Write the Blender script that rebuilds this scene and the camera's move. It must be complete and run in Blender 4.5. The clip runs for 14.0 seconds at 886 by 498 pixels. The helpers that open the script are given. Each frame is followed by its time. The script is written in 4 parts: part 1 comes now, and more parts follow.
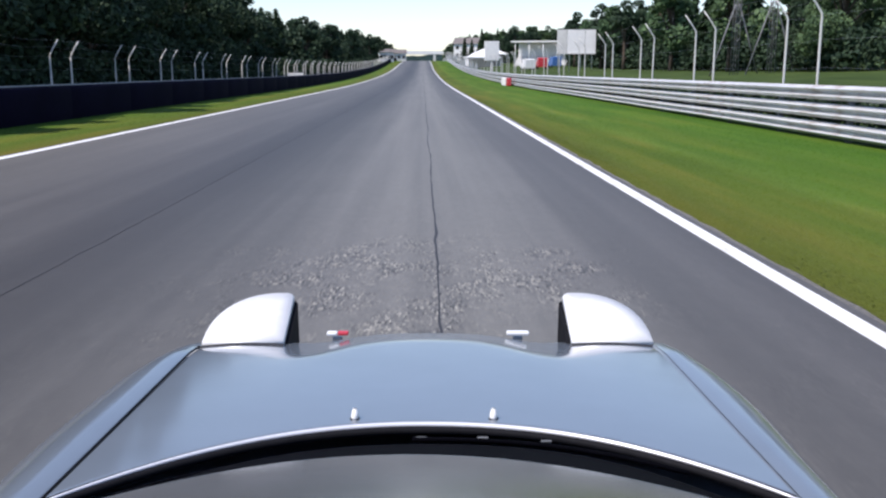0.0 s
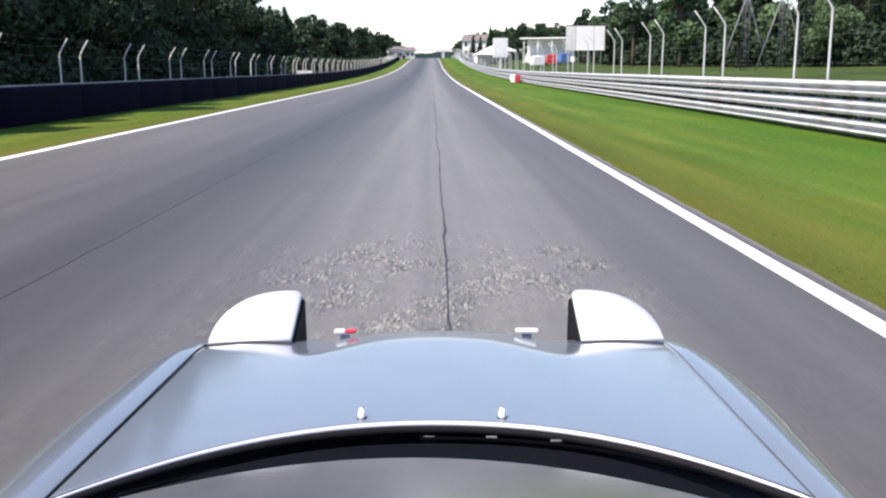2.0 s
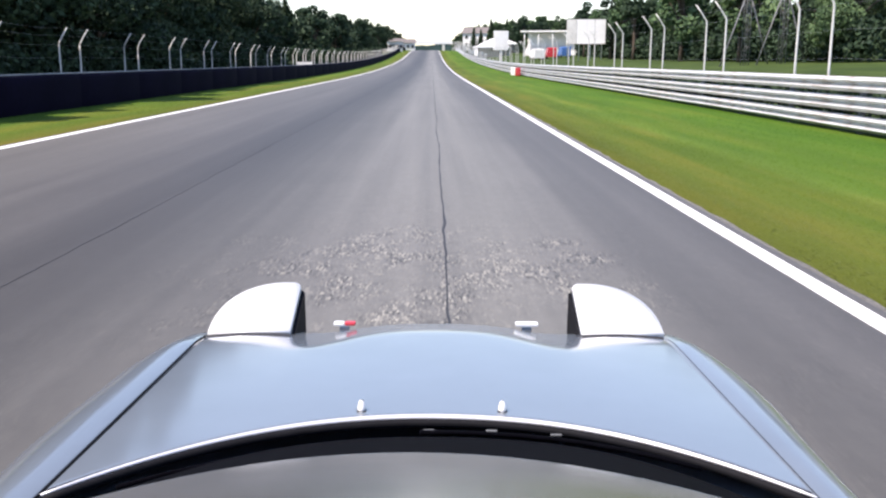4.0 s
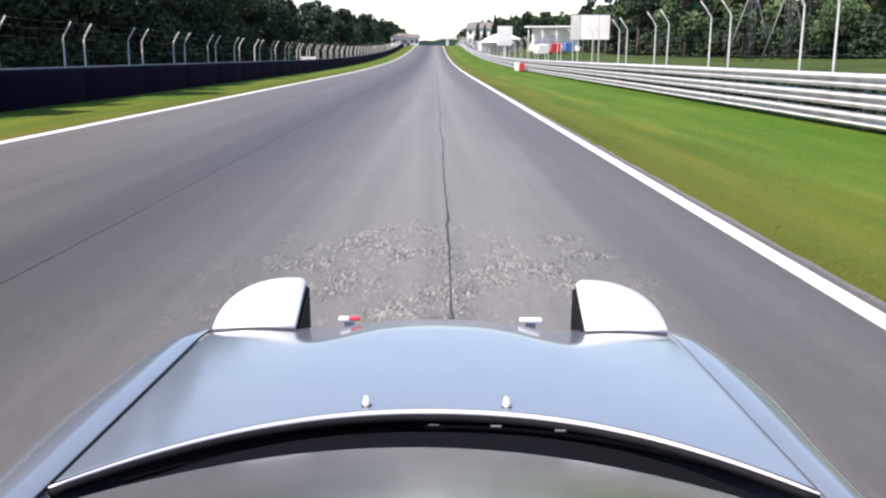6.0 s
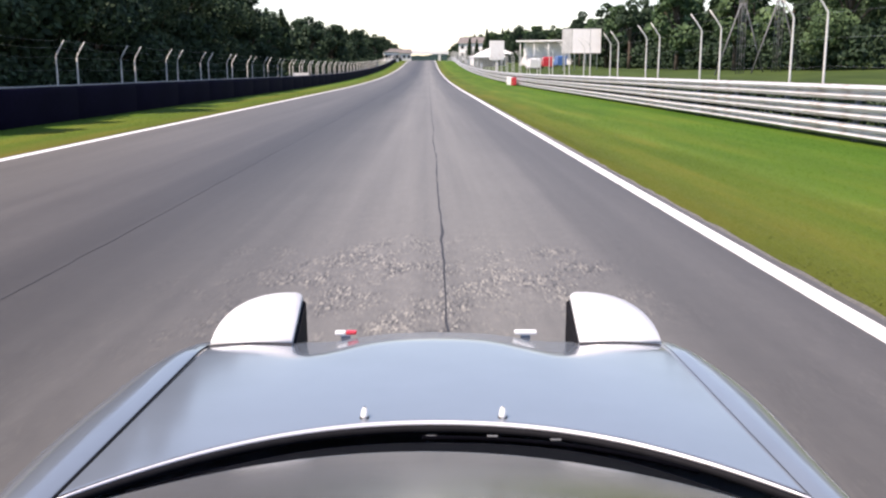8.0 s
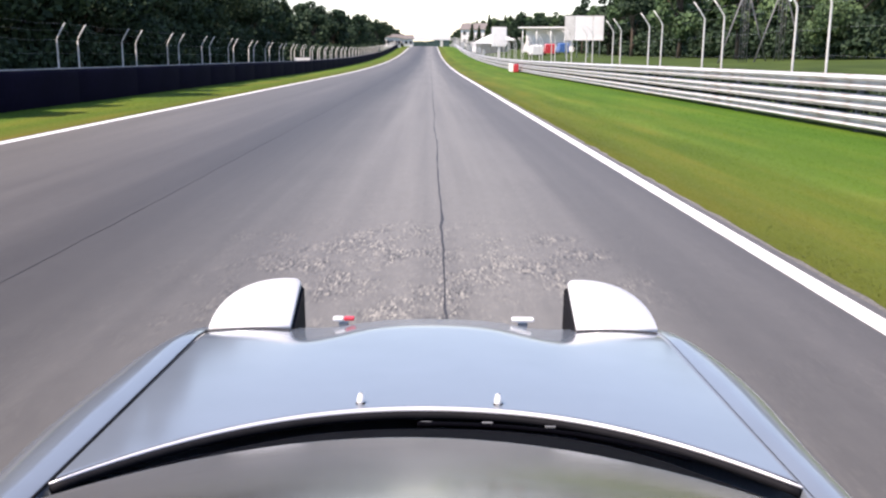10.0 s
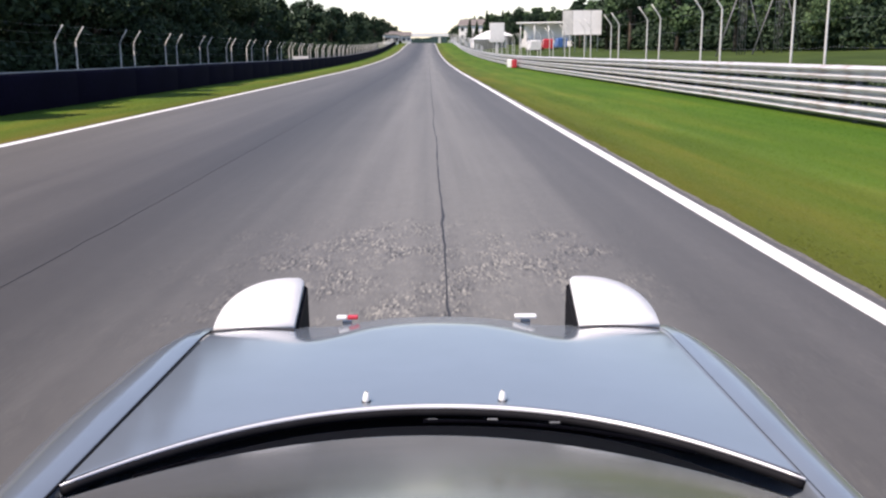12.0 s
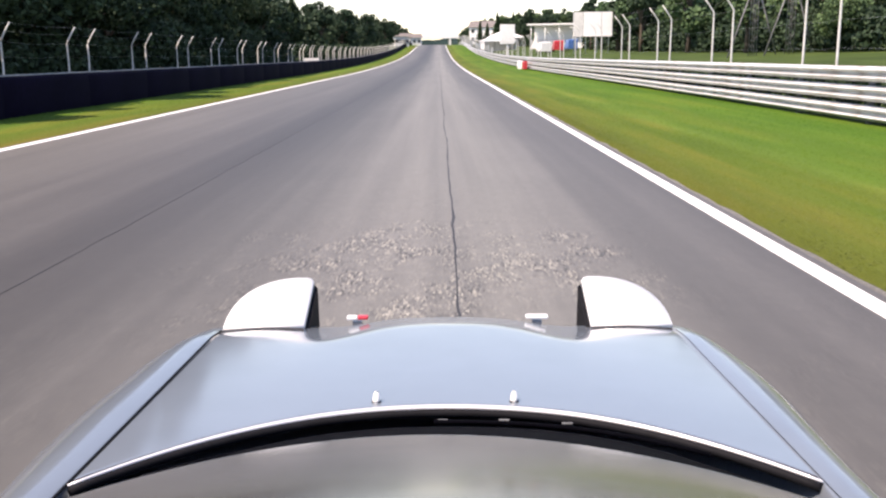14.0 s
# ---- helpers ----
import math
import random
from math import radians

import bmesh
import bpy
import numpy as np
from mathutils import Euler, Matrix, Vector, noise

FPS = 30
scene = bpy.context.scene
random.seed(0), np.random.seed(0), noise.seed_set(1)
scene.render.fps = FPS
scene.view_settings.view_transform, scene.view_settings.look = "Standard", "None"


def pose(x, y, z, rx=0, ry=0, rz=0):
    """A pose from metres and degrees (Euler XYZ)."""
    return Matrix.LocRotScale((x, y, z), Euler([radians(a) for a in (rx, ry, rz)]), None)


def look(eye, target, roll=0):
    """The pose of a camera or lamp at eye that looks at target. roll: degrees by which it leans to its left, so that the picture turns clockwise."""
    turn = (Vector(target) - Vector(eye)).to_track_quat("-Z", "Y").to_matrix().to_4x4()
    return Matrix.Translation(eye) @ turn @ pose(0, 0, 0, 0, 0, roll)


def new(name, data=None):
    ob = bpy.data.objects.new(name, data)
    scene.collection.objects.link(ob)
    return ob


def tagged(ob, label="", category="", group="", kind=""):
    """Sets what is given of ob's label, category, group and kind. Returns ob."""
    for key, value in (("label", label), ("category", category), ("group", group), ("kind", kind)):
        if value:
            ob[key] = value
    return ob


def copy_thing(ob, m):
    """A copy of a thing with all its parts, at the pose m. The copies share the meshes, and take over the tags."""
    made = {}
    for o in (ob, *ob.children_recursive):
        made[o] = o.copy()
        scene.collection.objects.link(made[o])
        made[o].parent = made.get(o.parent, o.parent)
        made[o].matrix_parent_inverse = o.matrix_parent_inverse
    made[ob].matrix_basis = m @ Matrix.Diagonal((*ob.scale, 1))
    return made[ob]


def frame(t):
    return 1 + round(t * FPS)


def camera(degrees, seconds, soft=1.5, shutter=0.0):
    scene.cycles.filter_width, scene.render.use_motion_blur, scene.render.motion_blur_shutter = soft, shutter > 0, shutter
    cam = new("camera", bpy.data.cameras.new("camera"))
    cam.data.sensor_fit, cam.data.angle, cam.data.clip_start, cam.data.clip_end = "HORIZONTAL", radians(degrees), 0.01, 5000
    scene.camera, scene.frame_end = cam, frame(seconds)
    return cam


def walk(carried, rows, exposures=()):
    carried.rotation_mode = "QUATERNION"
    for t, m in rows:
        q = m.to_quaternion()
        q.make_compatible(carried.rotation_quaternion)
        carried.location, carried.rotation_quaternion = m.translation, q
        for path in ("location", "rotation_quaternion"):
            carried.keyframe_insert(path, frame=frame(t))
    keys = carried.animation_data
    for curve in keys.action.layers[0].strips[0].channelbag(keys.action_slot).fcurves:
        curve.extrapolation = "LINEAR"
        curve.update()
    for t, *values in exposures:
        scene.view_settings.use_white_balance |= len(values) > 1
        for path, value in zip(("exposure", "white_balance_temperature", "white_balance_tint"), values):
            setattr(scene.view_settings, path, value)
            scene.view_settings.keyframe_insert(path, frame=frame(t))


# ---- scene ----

# ---- camera ----
cam = camera(51.0, 14.0, soft=2.3)
PATH = [
    # seconds, x, y, z, tilt, roll, turn
    (0, 0.0074, 0.0177, 1.4938, 79.156, -0.075, -1.217),
    (0.5, 0.0021, 0.0280, 1.4883, 79.049, -0.025, -1.076),
    (1, 0.0040, 0.0367, 1.4877, 79.199, -0.192, -0.563),
    (1.5, 0.0057, 0.0334, 1.4877, 79.521, 0.106, -0.922),
    (2, 0.0112, 0.0428, 1.4879, 78.992, 0.198, -0.691),
    (2.5, 0.0058, 0.0563, 1.4839, 78.677, 0.041, -0.454),
    (3, 0.0071, 0.0542, 1.4844, 78.788, -0.027, -0.774),
    (5.3, 0.0017, 0.0478, 1.4892, 78.174, -0.558, -0.490),
    (5.5, 0.0005, 0.0480, 1.4863, 78.296, -0.524, -0.726),
    (6, 0.0020, 0.0431, 1.4898, 78.253, -0.443, -0.447),
    (6.5, 0.0028, 0.0319, 1.4876, 79.007, -0.373, -0.409),
    (7, -0.0031, 0.0117, 1.4970, 78.726, -0.347, -0.846),
    (7.5, 0.0000, 0.0002, 1.5003, 78.875, -0.001, -0.683),
    (8, -0.0004, 0.0125, 1.4939, 79.135, 0.068, -0.911),
    (8.2, 0.0088, 0.0116, 1.4923, 78.458, -0.148, -1.260),
    (10.5, 0.0037, 0.0022, 1.4979, 78.304, -0.374, -0.670),
    (11, -0.0025, -0.0114, 1.5015, 78.686, 0.004, -0.819),
    (11.5, 0.0010, -0.0316, 1.5102, 78.544, 0.020, -1.240),
    (12, 0.0017, -0.0066, 1.5034, 78.098, 0.374, -0.907),
    (12.5, 0.0021, 0.0083, 1.4963, 78.280, 0.161, -0.841),
    (13, 0.0053, -0.0174, 1.5033, 78.490, 0.175, -0.122),
    (13.5, 0.0010, 0.0017, 1.4995, 78.237, -0.697, -0.242),
    (14, 0.0004, 0.0105, 1.4938, 78.211, 0.457, -0.277),
]
walk(cam, [(r[0], pose(*r[1:])) for r in PATH], exposures=[
    (0.0, 0.58, 6360, 18), (0.5, 0.94, 6460, 18), (1.0, 1.12, 6760, 19), (2.0, 1.07, 6810, 19), (3.0, 1.12, 6830, 19), (5.5, 1.16, 6960, 20), (6.0, 1.14, 6980, 20), (6.5, 1.22, 7160, 22),
    (7.0, 1.34, 7440, 23), (7.5, 1.16, 7400, 23), (8.0, 1.04, 7320, 23), (10.5, 1.20, 7160, 23), (11.0, 1.14, 7340, 23), (11.5, 0.90, 7210, 22), (12.0, 0.79, 7160, 22),
    (12.5, 0.96, 7160, 22), (13.0, 1.04, 7210, 22), (13.5, 1.03, 7210, 22), (14.0, 1.25, 7640, 23),
])

# ---- light ----
SUN_FROM = Vector((-0.48, -0.28, 0.83)).normalized()
world = bpy.data.worlds.new("sky")
scene.world = world
world.use_nodes = True
wn = world.node_tree
sky = wn.nodes.new("ShaderNodeTexSky")
sky.sky_type, sky.sun_disc = "NISHITA", False
sky.sun_elevation = math.asin(SUN_FROM.z)
sky.sun_rotation = math.atan2(SUN_FROM.x, SUN_FROM.y)
sky.air_density, sky.dust_density, sky.ozone_density = 1.0, 0.35, 2.5
wn.nodes["Background"].inputs["Strength"].default_value = 0.125
wn.links.new(sky.outputs["Color"], wn.nodes["Background"].inputs["Color"])
lamp = bpy.data.lights.new("sun", "SUN")
lamp.energy, lamp.angle, lamp.color = 3.5, radians(0.6), (1.0, 0.95, 0.86)
sun = new("sun", lamp)
sun.matrix_world = look(SUN_FROM * 200, (0, 0, 0))


# ---- materials ----
class Mat:
    """A small wrapper that builds a node material."""

    def __init__(self, name, color=(0.5, 0.5, 0.5), rough=0.6, metal=0.0):
        self.m = bpy.data.materials.new(name)
        self.m.use_nodes = True
        self.t = self.m.node_tree
        self.b = self.t.nodes["Principled BSDF"]
        self.set("Base Color", (*color, 1))
        self.set("Roughness", rough)
        self.set("Metallic", metal)
        self.co = self.node("ShaderNodeTexCoord").outputs["Object"]

    def node(self, kind, **values):
        n = self.t.nodes.new(kind)
        for k, v in values.items():
            n.inputs[k].default_value = v
        return n

    def set(self, key, value):
        self.b.inputs[key].default_value = value

    def link(self, a, b):
        self.t.links.new(a, b)
        return self

    def scaled(self, sx, sy, sz):
        n = self.node("ShaderNodeMapping")
        n.inputs["Scale"].default_value = (sx, sy, sz)
        self.link(self.co, n.inputs["Vector"])
        return n.outputs["Vector"]

    def noise(self, scale, detail=4.0, stretch=(1, 1, 1), rough=0.55):
        n = self.node("ShaderNodeTexNoise", Scale=scale, Detail=detail, Roughness=rough)
        self.link(self.scaled(*stretch), n.inputs["Vector"])
        return n.outputs["Fac"]

    def ramp(self, fac, stops):
        n = self.node("ShaderNodeValToRGB")
        e = n.color_ramp.elements
        while len(e) < len(stops):
            e.new(0.5)
        for el, (p, c) in zip(e, stops):
            el.position = p
            el.color = (*c, 1) if isinstance(c, tuple) else (c, c, c, 1)
        self.link(fac, n.inputs["Fac"])
        return n.outputs["Color"]

    def mix(self, fac, a, b, mode="MIX"):
        n = self.t.nodes.new("ShaderNodeMix")
        n.data_type, n.blend_type = "RGBA", mode
        for v, i in ((fac, 0), (a, 6), (b, 7)):
            if isinstance(v, (int, float)):
                n.inputs[i].default_value = v if i == 0 else (v, v, v, 1)
            elif isinstance(v, tuple):
                n.inputs[i].default_value = (*v, 1)
            else:
                self.link(v, n.inputs[i])
        return n.outputs[2]

    def math(self, op, a, b=0.0, clamp=False):
        n = self.t.nodes.new("ShaderNodeMath")
        n.operation, n.use_clamp = op, clamp
        for v, i in ((a, 0), (b, 1)):
            if isinstance(v, (int, float)):
                n.inputs[i].default_value = v
            else:
                self.link(v, n.inputs[i])
        return n.outputs[0]

    def color(self, out):
        return self.link(out, self.b.inputs["Base Color"])

    def bump(self, height, strength=0.3, distance=0.01):
        n = self.node("ShaderNodeBump", Strength=strength, Distance=distance)
        self.link(height, n.inputs["Height"])
        return self.link(n.outputs["Normal"], self.b.inputs["Normal"])


def simple(name, color, rough=0.6, metal=0.0, vary=0.25, scale=6.0, bump=0.1, distance=0.004):
    """Colour with mottling at two scales and a fine relief."""
    k = Mat(name, color, rough, metal)
    n = k.math("MULTIPLY", k.noise(scale), k.noise(scale * 9))
    lo, hi = tuple(c * (1 - vary) for c in color), tuple(min(1, c * (1 + vary)) for c in color)
    k.color(k.ramp(n, [(0.12, lo), (0.42, hi)]))
    k.bump(k.noise(scale * 14), bump, distance)
    return k.m


def asphalt():
    k = Mat("asphalt", (0.1, 0.1, 0.1), 0.56)
    k.set("Specular IOR Level", 0.68)
    k.set("Specular Tint", (1.0, 0.90, 0.82, 1.0))
    sep = k.node("ShaderNodeSeparateXYZ")
    k.link(k.co, sep.inputs[0])
    x, y = sep.outputs["X"], sep.outputs["Y"]
    wob = k.math("MULTIPLY", k.math("SUBTRACT", k.noise(0.35, 3.0, (0.0, 1, 0)), 0.5), 0.5)
    xs = k.math("ADD", x, wob)
    # paving lanes: a smoother dark one, the worn pale middle, the edge; darker flanks also paint in lens corner falloff
    lane = k.ramp(k.math("ADD", k.math("MULTIPLY", xs, 0.1), 0.75), [(0.05, (0.106, 0.102, 0.094)), (0.30, (0.081, 0.077, 0.071)), (0.45, (0.042, 0.040, 0.037)), (0.56, (0.059, 0.057, 0.052)), (0.68, (0.135, 0.130, 0.118)), (0.80, (0.169, 0.163, 0.146)), (0.90, (0.092, 0.088, 0.080)), (1.0, (0.081, 0.077, 0.071))])
    # rubber laid down along the track
    streak = k.ramp(k.noise(1.3, 4.0, (1, 0.010, 1)), [(0.3, 0.78), (0.7, 1.14)])
    fine = k.ramp(k.noise(4.0, 4.0, (1, 0.015, 1)), [(0.32, 0.88), (0.66, 1.08)])
    blot = k.ramp(k.noise(0.4, 6.0, (1, 0.2, 1)), [(0.3, 0.90), (0.7, 1.09)])
    mottle = k.ramp(k.noise(9.0, 5.0, (1, 0.5, 1)), [(0.3, 0.94), (0.7, 1.06)])
    c = k.mix(1.0, k.mix(1.0, k.mix(1.0, k.mix(1.0, lane, streak, "MULTIPLY"), fine, "MULTIPLY"), blot, "MULTIPLY"), mottle, "MULTIPLY")
    # exposed stones, in ragged patches
    vor = k.node("ShaderNodeTexVoronoi", Scale=72.0, Randomness=1.0)
    k.link(k.scaled(1, 0.22, 1), vor.inputs["Vector"])
    grain = k.ramp(vor.outputs["Color"], [(0.16, 0.30), (0.36, 0.72), (0.52, 0.98), (0.66, (1.14, 1.12, 1.07)), (0.86, (2.35, 2.3, 2.15))])
    dx = k.math("DIVIDE", k.math("ADD", x, 0.05), 1.9)
    dy = k.math("DIVIDE", k.math("SUBTRACT", y, 6.5), 1.9)
    rr = k.math("ADD", k.math("MULTIPLY", dx, dx), k.math("MULTIPLY", dy, dy))
    ragged = k.math("ADD", rr, k.math("MULTIPLY", k.math("SUBTRACT", k.noise(1.5, 7.0, (1, 0.7, 1), 0.65), 0.5), 5.5))
    clump = k.ramp(k.noise(2.4, 6.0, (1, 0.55, 1), 0.7), [(0.44, 0.12), (0.57, 1.0)])
    worn = k.math("MULTIPLY", k.ramp(ragged, [(0.3, 0.95), (1.3, 0.12)]), clump)
    c = k.mix(worn, c, k.mix(1.0, c, grain, "MULTIPLY"))
    k.color(c)
    h = k.math("MULTIPLY", vor.outputs["Distance"], worn)
    k.bump(k.math("ADD", h, k.noise(160.0, 2.0)), 0.22, 0.004)
    return k.m


def olive_band(k):
    """Drier, browner grass within two metres of the track, a mower's pale stripe, then fuller green."""
    sep = k.node("ShaderNodeSeparateXYZ")
    k.link(k.co, sep.inputs[0])
    wob = k.math("MULTIPLY", k.math("SUBTRACT", k.noise(0.8, 5.0, (1, 0.2, 1)), 0.5), 1.0)
    off = k.math("SUBTRACT", k.math("ABSOLUTE", k.math("ADD", sep.outputs["X"], 2.34)), 2.34)
    u = k.math("MULTIPLY", k.math("ADD", off, wob), 0.1)
    return k.ramp(u, [(0.26, (1.34, 0.80, 1.35)), (0.36, (1.18, 0.90, 1.15)), (0.46, (1.05, 0.92, 1.0)), (0.50, (1.30, 1.12, 1.5)), (0.54, (1.0, 1.0, 1.0)), (0.8, (0.85, 0.98, 0.9))])


def turf():
    k = Mat("turf", (0.1, 0.2, 0.03), 0.9)
    k.set("Specular IOR Level", 0.1)
    base = k.ramp(k.noise(0.9, 6.0, (1, 0.09, 1)), [(0.34, (0.049, 0.100, 0.010)), (0.5, (0.064, 0.118, 0.012)), (0.66, (0.095, 0.130, 0.016))])
    mow = k.ramp(k.noise(0.7, 4.0, (1, 0.02, 1)), [(0.35, 0.90), (0.65, 1.17)])
    blade = k.ramp(k.noise(40.0, 4.0, (1, 0.5, 1)), [(0.3, 0.88), (0.7, 1.10)])
    sep = k.node("ShaderNodeSeparateXYZ")
    k.link(k.co, sep.inputs[0])
    rough = k.ramp(k.noise(0.35, 6.0, (1, 0.5, 1)), [(0.3, (0.034, 0.052, 0.014)), (0.7, (0.068, 0.088, 0.024))])
    far = k.math("GREATER_THAN", k.math("ABSOLUTE", k.math("ADD", sep.outputs["X"], 1.0)), 10.3)
    base = k.mix(far, base, rough)
    base = k.mix(1.0, base, olive_band(k), "MULTIPLY")
    k.color(k.mix(1.0, k.mix(1.0, base, mow, "MULTIPLY"), blade, "MULTIPLY"))
    k.bump(k.noise(48.0, 4.0), 0.12, 0.015)
    return k.m


def grass_blades():
    k = Mat("grass_blades", (0.1, 0.2, 0.03), 0.75)
    k.set("Specular IOR Level", 0.12)
    geo = k.node("ShaderNodeNewGeometry")
    patch = k.ramp(k.noise(0.9, 6.0, (1, 0.09, 1)), [(0.34, (0.049, 0.100, 0.010)), (0.5, (0.064, 0.118, 0.012)), (0.66, (0.095, 0.130, 0.016))])
    one = k.ramp(geo.outputs["Random Per Island"], [(0.0, 0.93), (1.0, 1.08)])
    band = olive_band(k)
    k.color(k.mix(1.0, k.mix(1.0, patch, one, "MULTIPLY"), band, "MULTIPLY"))
    return k.m


def leaves(name, dark, light):
    k = Mat(name, light, 0.7)
    k.set("Specular IOR Level", 0.2)
    geo = k.node("ShaderNodeNewGeometry")
    info = k.node("ShaderNodeObjectInfo")
    one = k.ramp(geo.outputs["Random Per Island"], [(0.0, dark), (1.0, light)])
    tree = k.ramp(info.outputs["Random"], [(0.0, (0.8, 0.86, 0.8)), (1.0, (1.2, 1.12, 1.0))])
    k.color(k.mix(1.0, one, tree, "MULTIPLY"))
    return k.m


def car_paint():
    k = Mat("silver_paint", (0.24, 0.25, 0.29), 0.36, 0.1)
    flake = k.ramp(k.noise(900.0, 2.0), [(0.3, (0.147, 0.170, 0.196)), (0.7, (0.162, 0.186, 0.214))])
    film = k.ramp(k.noise(5.0, 5.0), [(0.35, 0.96), (0.65, 1.03)])
    k.color(k.mix(1.0, flake, film, "MULTIPLY"))
    k.link(k.ramp(k.noise(2.0, 3.0), [(0.3, 0.34), (0.7, 0.40)]), k.b.inputs["Roughness"])
    k.set("Coat Weight", 1.0)
    k.set("Coat Roughness", 0.11)
    return k.m


def roof_paint():
    k = Mat("polished_roof_paint", (0.3, 0.3, 0.3), 0.1, 0.62)
    k.color(k.ramp(k.noise(6.0, 5.0), [(0.3, (0.165, 0.172, 0.176)), (0.7, (0.225, 0.232, 0.236))]))
    k.link(k.ramp(k.noise(7.0, 5.0, (1, 4, 1)), [(0.3, 0.13), (0.7, 0.18)]), k.b.inputs["Roughness"])
    return k.m


def steel():
    k = Mat("galvanised_steel", (0.6, 0.6, 0.6), 0.42, 0.22)
    sp = k.ramp(k.noise(1.6, 6.0, (1, 0.12, 1)), [(0.32, (0.56, 0.55, 0.555)), (0.68, (0.70, 0.69, 0.695))])
    rust = k.ramp(k.noise(2.2, 6.0, (1, 0.5, 0.3)), [(0.50, 1.0), (0.70, (0.66, 0.54, 0.47))])
    k.color(k.mix(1.0, sp, rust, "MULTIPLY"))
    k.link(k.ramp(k.noise(6.0, 4.0, (1, 0.04, 1)), [(0.3, 0.32), (0.7, 0.46)]), k.b.inputs["Roughness"])
    return k.m


def marking():
    k = Mat("road_paint", (0.78, 0.78, 0.77), 0.6)
    wear = k.ramp(k.noise(3.0, 7.0, (3, 0.5, 1)), [(0.32, (0.55, 0.54, 0.52)), (0.5, (0.80, 0.80, 0.79))])
    k.color(wear)
    k.bump(k.noise(120.0), 0.2, 0.003)
    return k.m


M_ASPHALT, M_TURF, M_BLADES, M_STEEL, M_LINE = asphalt(), turf(), grass_blades(), steel(), marking()
M_LEAF = leaves("broad_leaves", (0.014, 0.030, 0.019), (0.040, 0.071, 0.038))
M_LEAF_PALE = leaves("pale_broad_leaves", (0.036, 0.072, 0.038), (0.090, 0.150, 0.068))
M_NEEDLE = leaves("conifer_needles", (0.012, 0.030, 0.016), (0.035, 0.062, 0.028))
M_BARK = simple("bark", (0.10, 0.075, 0.055), 0.9, 0, 0.4, 5.0, 0.6, 0.02)
# Navy taken almost to black: the shade on the barrier's track face is included.
M_SHADED_NAVY = simple("shaded_navy_belting", (0.0045, 0.003, 0.013), 0.9, 0, 0.3, 0.6, 0.0)
M_SHADED_NAVY.node_tree.nodes["Principled BSDF"].inputs["Specular IOR Level"].default_value = 0.05
M_POST = simple("pale_concrete_post", (0.62, 0.615, 0.59), 0.7, 0, 0.12, 4.0, 0.3)
M_OLD_POST = simple("weathered_post", (0.36, 0.36, 0.34), 0.8, 0, 0.3, 4.0, 0.3)
M_MAST = simple("dull_mast_steel", (0.17, 0.175, 0.175), 0.7, 0.2, 0.3, 4.0, 0.2)
M_HILL = simple("far_woodland", (0.022, 0.038, 0.036), 0.95, 0, 0.45, 0.05, 0.0)
M_HILL.node_tree.nodes["Principled BSDF"].inputs["Specular IOR Level"].default_value = 0.0
M_WIRE = simple("fence_wire", (0.42, 0.43, 0.45), 0.45, 0.6, 0.2, 8.0, 0.0)
M_SEAM = simple("bitumen_seam", (0.030, 0.029, 0.031), 0.6, 0, 0.4, 9.0, 0.3)
M_GRIT = simple("dusty_grit", (0.20, 0.19, 0.175), 0.95, 0, 0.4, 26.0, 0.8, 0.02)
M_WHITE = simple("white_render", (0.80, 0.79, 0.77), 0.75, 0, 0.07, 1.2, 0.2)
M_ROOF = simple("grey_roof_tiles", (0.17, 0.15, 0.14), 0.8, 0, 0.3, 3.0, 0.4)
M_CONC = simple("pale_concrete", (0.62, 0.61, 0.58), 0.85, 0, 0.15, 0.7, 0.4)
M_TENT = simple("tent_canvas", (0.86, 0.86, 0.85), 0.6, 0, 0.04, 0.8, 0.1)
M_BLUE = simple("blue_paint", (0.06, 0.16, 0.42), 0.35, 0, 0.1, 3.0, 0.0)
M_PANE = simple("dark_pane", (0.03, 0.035, 0.04), 0.08, 0, 0.2, 1.0, 0.0)
M_PAINT, M_SHINE = car_paint(), roof_paint()
# Far paler than the body's silver: light on the tilted lids is painted in.
M_LID = simple("sunlit_lid_silver", (0.74, 0.74, 0.73), 0.35, 0.15, 0.05, 4.0, 0.03)
M_BLACK = simple("black_plastic", (0.008, 0.008, 0.010), 0.7, 0, 0.3, 30.0, 0.2, 0.001)
M_BLACK.node_tree.nodes["Principled BSDF"].inputs["Specular IOR Level"].default_value = 0.12
# Near-black with little gloss: the dark behind the windscreen is put into the colour.
M_DARK = simple("shade_black", (0.0016, 0.0016, 0.003), 0.9, 0, 0.3, 9.0, 0.0)
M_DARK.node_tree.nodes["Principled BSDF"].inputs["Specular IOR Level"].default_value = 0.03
M_RUBBER = simple("tyre_rubber", (0.022, 0.022, 0.022), 0.85, 0, 0.25, 20.0, 0.3)
# Near-white: the sky's highlight on the bonnet's rear lip, put into the colour.
M_HIGHLIGHT = simple("painted_highlight", (0.86, 0.86, 0.87), 0.3, 0.35, 0.03, 6.0, 0.0)
# Colour of the dark reflection laid on the bonnet behind each headlight lid.
M_DARK_STRIP = simple("dark_reflection_strip", (0.018, 0.018, 0.02), 0.8, 0, 0.2, 14.0, 0.1)
M_RED = simple("red_lens", (0.56, 0.045, 0.06), 0.25, 0, 0.08, 12.0, 0.0)
M_CLEAR = simple("white_lens", (0.82, 0.82, 0.80), 0.25, 0, 0.05, 12.0, 0.0)


